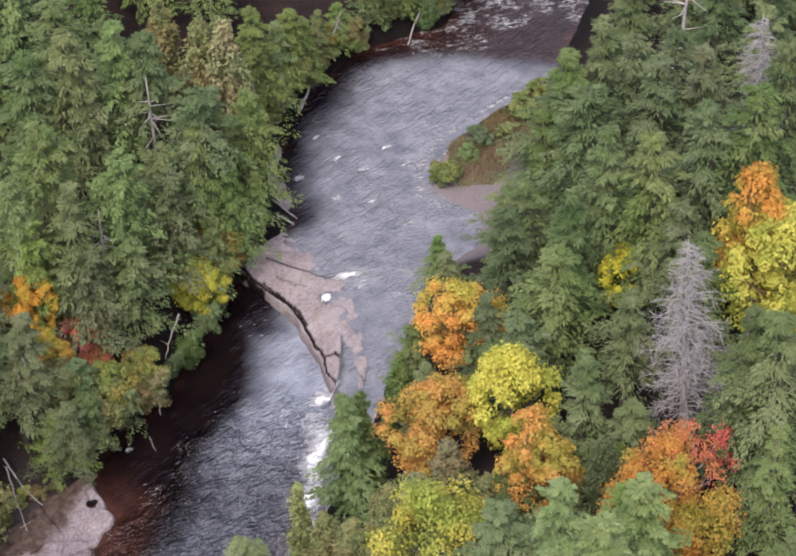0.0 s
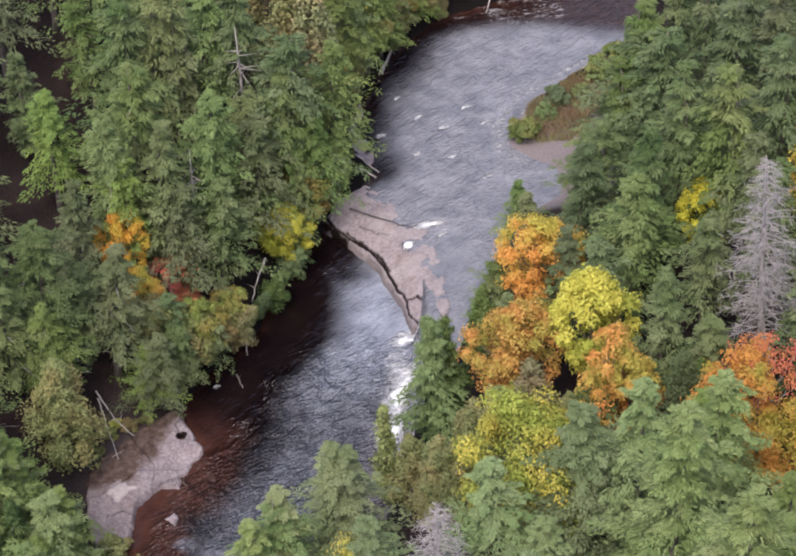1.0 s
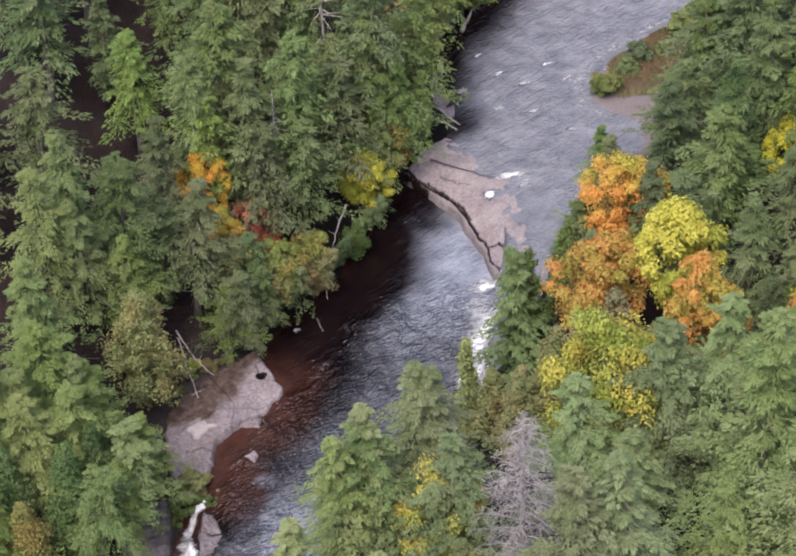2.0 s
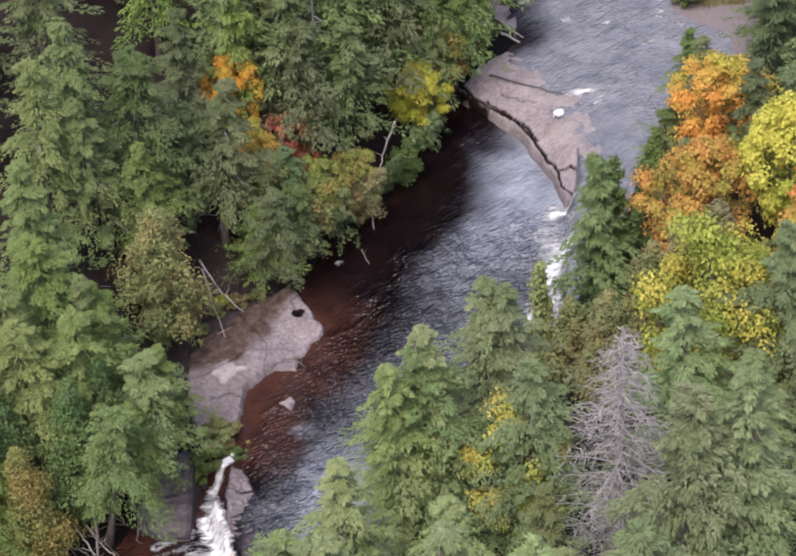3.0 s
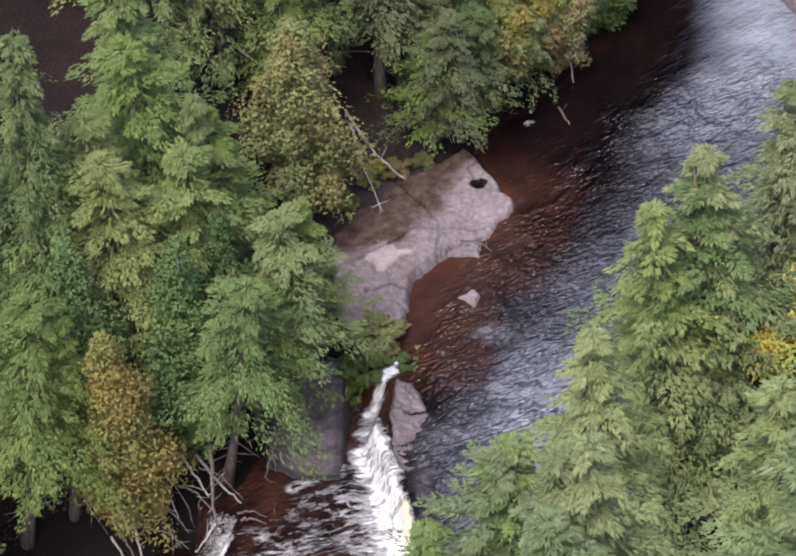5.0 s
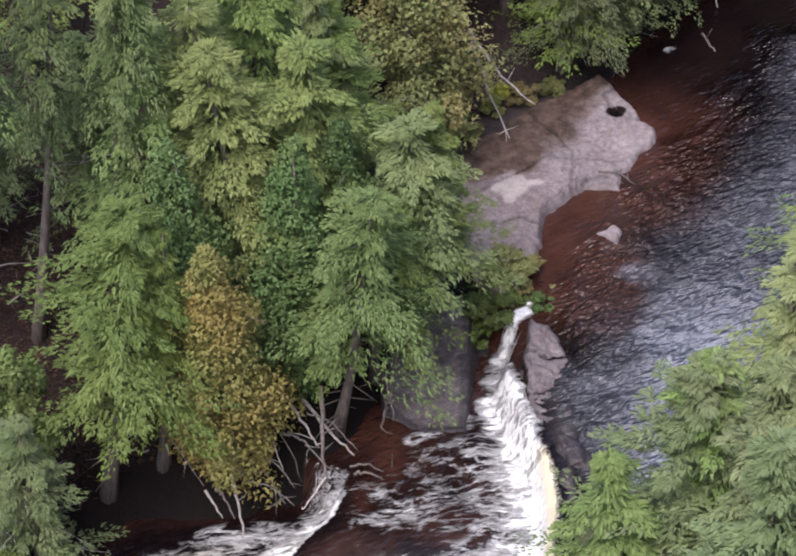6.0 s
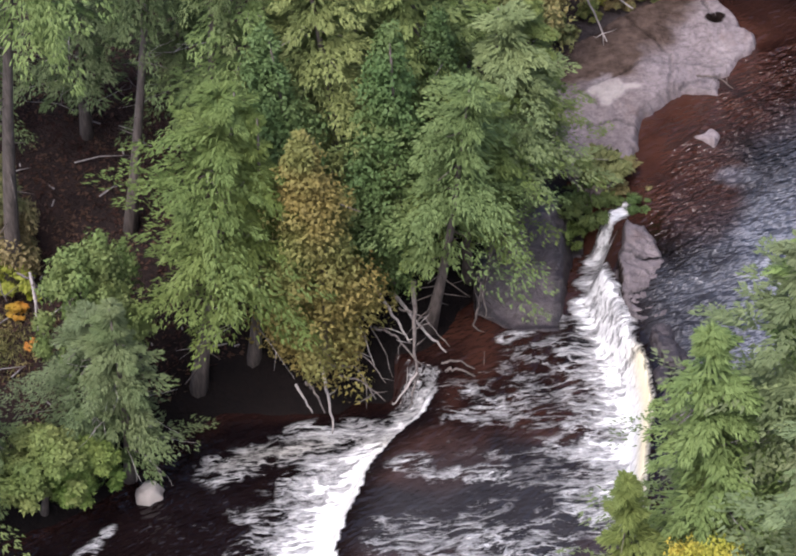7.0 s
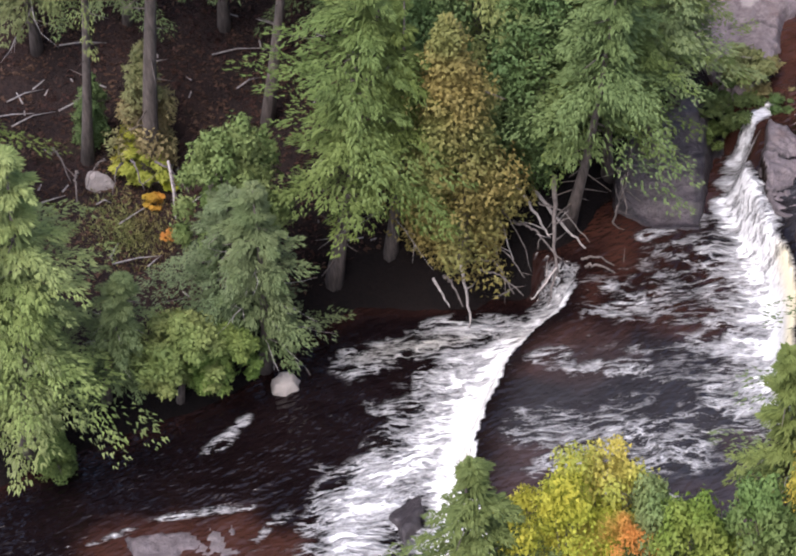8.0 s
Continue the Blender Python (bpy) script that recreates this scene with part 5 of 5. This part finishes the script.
# ---------------------------------------------------------------- driftwood, logs and low growth
def stick(name, label, points, thick, material=DEAD, twigs=0, seed=1):
    """A weathered stick or log, bent a little, with side twigs."""
    rng = np.random.default_rng(seed)
    pts = np.array(points, float)
    t = np.linspace(0, 1, 4 * len(pts))
    k = np.linspace(0, 1, len(pts))
    line = np.stack([np.interp(t, k, pts[:, n]) for n in range(3)], -1) + rng.normal(0, 0.12 * thick + 0.012, (len(t), 3))
    pieces = [tube(line, thick * (1 - 0.6 * t), 7)]
    for _ in range(twigs):
        a = line[rng.integers(2, len(t))]
        ln = rng.uniform(0.25, 0.7)
        w = unit(rng.normal(0, 1, 3) + [0, 0, 0.3])
        pieces.append(tube([a, a + w * ln * 0.5, a + w * ln + rng.normal(0, 0.06, 3)], [0.4 * thick, 0.28 * thick, 0.1 * thick], 5))
    return tagged(new(name, mesh_of(name, *joined(pieces), material, False)), label, "driftwood" if material is not BARK else "wood")


LIE = "bleached driftwood stick lying on the dark bank"
stick("log", "slim grey log lying across the rock ledge", [(9.1, 16.1, 1.22), (10.7, 15.1, 1.24), (12.4, 14.2, 1.18)], 0.055, SOAKED, seed=2)
stick("dead_branch", "forked dark branch stranded on the slab", [(-0.55, -2.55, 0.48), (0.0, -2.65, 0.50), (0.45, -2.85, 0.2)], 0.035, BARK, 3, 3)
stick("dead_branch", "bare crooked branch leaning down to the slab", [(-4.0, 2.2, 2.2), (-3.2, 1.0, 1.5), (-2.2, 0.1, 0.95)], 0.05, DEAD, 4, 4)
stick("dead_branch", "bare crooked branch leaning down to the slab", [(-3.9, 1.8, 2.1), (-3.4, 0.2, 1.2), (-2.9, -1.3, 0.85)], 0.045, DEAD, 4, 5)
stick("sunken_branch", "dark branch half sunk in the pool", [(2.8, 4.9, 0.06), (3.2, 3.7, -0.04)], 0.05, BARK, 2, 6)
stick("hanging_root", "pale root hanging down the undercut bank", [(2.9, 7.9, 1.5), (3.3, 7.0, 0.8), (3.4, 6.3, 0.05)], 0.05, DEAD, 2, 7)
stick("log", "white fallen log on the far shore", [(11.4, 28.2, 1.3), (12.2, 29.8, 1.9)], 0.13, DEAD, 1, 8)
stick("log", "grey log at the foot of the trees", [(9.3, 19.2, 1.9), (10.7, 18.4, 1.4)], 0.09, DEAD, 2, 9)
stick("log", "grey log at the foot of the trees", [(9.6, 20.0, 1.9), (10.9, 18.9, 1.35)], 0.07, DEAD, 1, 10)
stick("log", "pale leaning dead stem over the bend", [(19.6, 35.6, 3.6), (18.7, 34.9, 2.2), (18.0, 33.6, 1.15)], 0.08, DEAD, 1, 11)
stick("log", "white log on the grassy bar", [(24.6, 28.8, 1.5), (25.8, 28.1, 1.6)], 0.09, DEAD, 0, 12)
for n, (points, thick, twigs) in enumerate([
        ([(-9.75, -13.0, -0.2), (-9.6, -13.5, -0.9), (-9.5, -13.9, -1.9)], 0.07, 1), ([(-9.6, -13.0, -0.5), (-8.9, -13.1, -0.45), (-8.45, -13.5, -1.2)], 0.05, 1),
        ([(-10.4, -13.2, -0.9), (-10.0, -13.6, -1.5)], 0.05, 0), ([(-7.5, -11.6, 0.9), (-7.5, -12.5, 0.0), (-7.45, -13.2, -0.7)], 0.09, 2),
        ([(-7.45, -13.2, -0.6), (-7.7, -13.5, -0.85), (-8.0, -13.8, -1.1)], 0.05, 2), ([(-7.45, -13.1, -0.6), (-7.55, -13.6, -1.0), (-7.6, -13.9, -1.1)], 0.05, 2),
        ([(-8.1, -11.2, 0.3), (-7.4, -12.0, -0.2), (-6.8, -12.3, -0.75)], 0.07, 1), ([(-5.7, -9.7, 0.5), (-5.9, -10.6, -0.2), (-6.2, -11.2, -0.8)], 0.08, 6),
        ([(-8.4, -11.7, 0.7), (-7.9, -12.2, 0.1), (-7.6, -12.6, -0.2)], 0.06, 4), ([(-9.6, -12.3, 0.5), (-9.0, -12.6, 0.1), (-8.8, -13.1, -0.5)], 0.04, 3),
        ([(-9.4, -12.1, 0.4), (-8.7, -12.5, 0.2), (-8.5, -13.0, -0.5)], 0.04, 3), ([(-9.2, -12.8, -0.2), (-8.6, -13.0, -0.3), (-8.2, -13.3, -0.8)], 0.035, 2),
        ([(-16.6, -12.2, 1.9), (-16.3, -13.4, 1.1)], 0.05, 0)]):
    stick("driftwood", LIE, points, 0.75 * thick, ROOT if n % 2 else DEAD, twigs, 40 + n)
# a tangle of grey roots and stranded limbs under the overhanging trees
tangle = np.random.default_rng(91)
for n, (x, y, z, way, length) in enumerate([
        (-5.7, -10.0, 0.3, (-0.25, -0.9), 1.5), (-6.1, -10.4, 0.2, (0.2, -0.8), 1.3), (-7.9, -11.9, 0.3, (0.9, -0.5), 1.4), (-8.5, -12.3, 0.1, (0.9, -0.6), 1.3),
        (-9.0, -12.0, 0.3, (0.6, -0.6), 1.4), (-9.3, -13.3, -0.6, (1.0, -0.3), 1.1), (-6.9, -12.7, -0.75, (1.0, 0.1), 1.0), (-6.8, -12.9, -0.8, (1.0, 0.0), 0.9),
        (-10.1, -13.4, -0.7, (0.6, -0.8), 0.8), (-17.6, -11.9, 1.7, (0.4, -0.7), 0.9), (-17.8, -12.0, 1.7, (-0.2, -0.8), 0.9), (-18.2, -12.0, 1.8, (-0.5, -0.6), 0.9),
        (-18.9, -12.2, 1.6, (0.1, -0.9), 0.8), (-17.0, -12.0, 1.7, (0.9, -0.6), 1.0), (-16.6, -12.1, 1.7, (0.3, -1.0), 1.5), (-19.6, -11.6, 1.9, (0.5, -0.7), 1.1)]):
    a = np.array([x, y, z])
    w = np.array([way[0], way[1], -0.45])
    mid = a + 0.5 * length * w + [0, 0, 0.22 * length]
    end = a + length * w
    floor_z = float(ground_height(np.array([end[0]]), np.array([end[1]]))[0])
    end[2] = max(end[2], floor_z - 0.05)
    stick("root", "grey bare root arching down the dark bank", [a, 0.5 * (a + mid) + [0, 0, 0.06], mid, end], tangle.uniform(0.022, 0.045), ROOT, int(tangle.integers(0, 4)), 100 + n)
stick("dead_branch", "broken pale limb reaching out of the yellow tree", [(4.6, 10.9, 2.6), (4.1, 10.2, 1.9), (3.7, 9.4, 0.9)], 0.06, DEAD, 3, 60)


def bush(x, y, size, kind, label, squat=0.8):
    rng = np.random.default_rng(int(1000 + 10 * x + y))
    limbs = []
    ob = tagged(new("bush"), label, "bush")
    tall = 2.0
    crown = broad_crown("crown", rng, tall, 1.0, 0.2, LEAF[kind], 34, 120, limbs, 0.72)
    under("stem", trunk_mesh(rng, 1.3, 0.05, BARK, bend=0.1), ob)
    for c in limbs[::6]:
        under("limb", limb_mesh(1.3, 0.05, BARK, c), ob)
    under("crown", crown, ob)
    z = float(ground_height(np.array([x]), np.array([y]))[0])
    ob.matrix_basis = Matrix.LocRotScale((x, y, z - 0.1), None, (size, size, size * squat))


bush(19.2, 21.3, 0.95, "bush", "round yellow-green bush at the tip of the gravel bar")
bush(21.4, 24.2, 0.75, "spruce", "dark green bush in the dry grass")
bush(20.6, 22.9, 0.6, "spruce", "dark green bush in the dry grass")
for bx, by, sz, kd in ((-2.9, -6.7, 0.8, "cedar_olive"), (-2.3, -7.5, 0.55, "cedar"), (-3.5, -7.5, 0.8, "cedar"), (-1.8, -7.0, 0.45, "cedar_olive"), (-4.2, -8.0, 0.7, "cedar")):
    bush(bx, by, sz, kd, "low olive-green bush hanging over the chute")
bush(24.0, 26.6, 0.9, "bush", "yellow-green bush in the dry grass")
bush(25.2, 27.8, 0.8, "bush", "yellow-green bush in the dry grass")
bush(22.9, 24.6, 0.6, "bush", "yellow-green bush in the dry grass")
for bx, by, sz, kd in ((-17.3, -11.8, 0.28, "decid_orange"), (-16.85, -12.5, 0.2, "decid_orange"), (-17.0, -11.3, 0.25, "decid_yellow"), (-17.7, -10.6, 0.6, "decid_yellow"), (-3.2, 1.6, 0.35, "decid_yellow"),
                       (0.4, 8.2, 0.9, "decid_red"), (0.1, 9.4, 0.8, "decid_red"), (-17.6, -11.1, 0.75, "decid_yellow"), (-3.4, 0.9, 0.4, "bush"), (-2.5, 1.3, 0.5, "decid_olive"), (-4.2, -0.2, 0.45, "bush"), (-1.7, 1.8, 0.4, "bush"), (10.0, 29.0, 1.0, "decid_olive"), (9.0, 26.0, 1.0, "decid_orange")):
    bush(bx, by, sz, kd, "low bush in autumn colour on the bank")


def build_grass():
    rng = np.random.default_rng(8)
    area = [(18.8, 21.4), (20.0, 24.2), (23.0, 27.0), (25.6, 28.8), (27.0, 28.0), (24.5, 23.5), (22.0, 20.6), (20.3, 20.4)]
    p = np.stack([rng.uniform(18, 28, 26000), rng.uniform(20, 29, 26000)], -1)
    p = p[dist_poly(p[:, 0], p[:, 1], area) + 0.5 * fuzz(p[:, 0], p[:, 1], 1.2, 90) < 0][:14000]
    n = len(p)
    base = np.c_[p, ground_height(p[:, 0], p[:, 1]) - 0.03]
    way = unit(rng.normal(0, 0.45, (n, 3)) + [0, 0, 1.0])
    side = unit(np.cross(way, rng.normal(0, 1, (n, 3))))
    me = tris_mesh("dry_grass", leaf_tris(base, way, side, rng.uniform(0.25, 0.6, n), np.full(n, 0.05)), GRASS)
    tagged(new("dry_grass", me), "tawny dry grass and herbs on the bar", "grass", kind="stuff")


def build_tuft():
    """A small mossy clearing with short grass on the dark slope."""
    rng = np.random.default_rng(18)
    p = np.stack([rng.normal(-17.75, 0.55, 2600), rng.normal(-12.55, 0.4, 2600)], -1)
    n = len(p)
    base = np.c_[p, ground_height(p[:, 0], p[:, 1]) - 0.02]
    way = unit(rng.normal(0, 0.6, (n, 3)) + [0, 0, 0.7])
    side = unit(np.cross(way, rng.normal(0, 1, (n, 3))))
    me = tris_mesh("moss_grass", leaf_tris(base, way, side, rng.uniform(0.08, 0.22, n), np.full(n, 0.05)), LEAF["cedar_olive"])
    tagged(new("moss_grass", me), "short olive-brown grass and moss on the slope", "grass", kind="stuff")


def build_litter():
    """Fallen leaves and short twigs on the open slope under the tall trees."""
    rng = np.random.default_rng(28)
    p = np.stack([rng.uniform(-23, -10.5, 16000), rng.uniform(-14.5, -5, 16000)], -1)
    p = p[(dist_poly(p[:, 0], p[:, 1], RIVER) > 0.8) & (fuzz(p[:, 0], p[:, 1], 1.6, 66) > -0.45)]
    n = len(p)
    base = np.c_[p, ground_height(p[:, 0], p[:, 1]) + rng.uniform(0.0, 0.03, n)]
    way = unit(rng.normal(0, 1, (n, 3)) * [1, 1, 0.35])
    side = unit(np.cross(way, [0.0, 0.0, 1.0]) + rng.normal(0, 0.3, (n, 3)))
    ln = rng.uniform(0.06, 0.15, n)
    me = tris_mesh("fallen_leaves", leaf_tris(base, way, side, ln, 0.8 * ln), LITTER)
    tagged(new("fallen_leaves", me), "dull red-brown fallen leaves on the dark slope", "leaf litter", kind="stuff")
    pieces = []
    for x, y in zip(rng.uniform(-22, -11.5, 90), rng.uniform(-14, -7, 90)):
        if dist_poly(np.array([x]), np.array([y]), RIVER)[0] < 0.8:
            continue
        z, az, ln = float(ground_height(np.array([x]), np.array([y]))[0]), rng.uniform(0, 3.1), rng.uniform(0.4, 1.4)
        w = np.array([math.cos(az), math.sin(az), 0.0])
        pieces.append(tube([[x, y, z + 0.04], np.array([x, y, z + 0.12]) + 0.5 * ln * w, np.array([x, y, z + 0.06]) + ln * w + rng.normal(0, 0.05, 3)], [0.025, 0.02, 0.008], 5))
    tagged(new("fallen_twigs", mesh_of("fallen_twigs", *joined(pieces), TWIG, False)), "bare grey fallen twigs on the dark slope", "twigs", kind="stuff")


build_grass()
build_tuft()
build_litter()
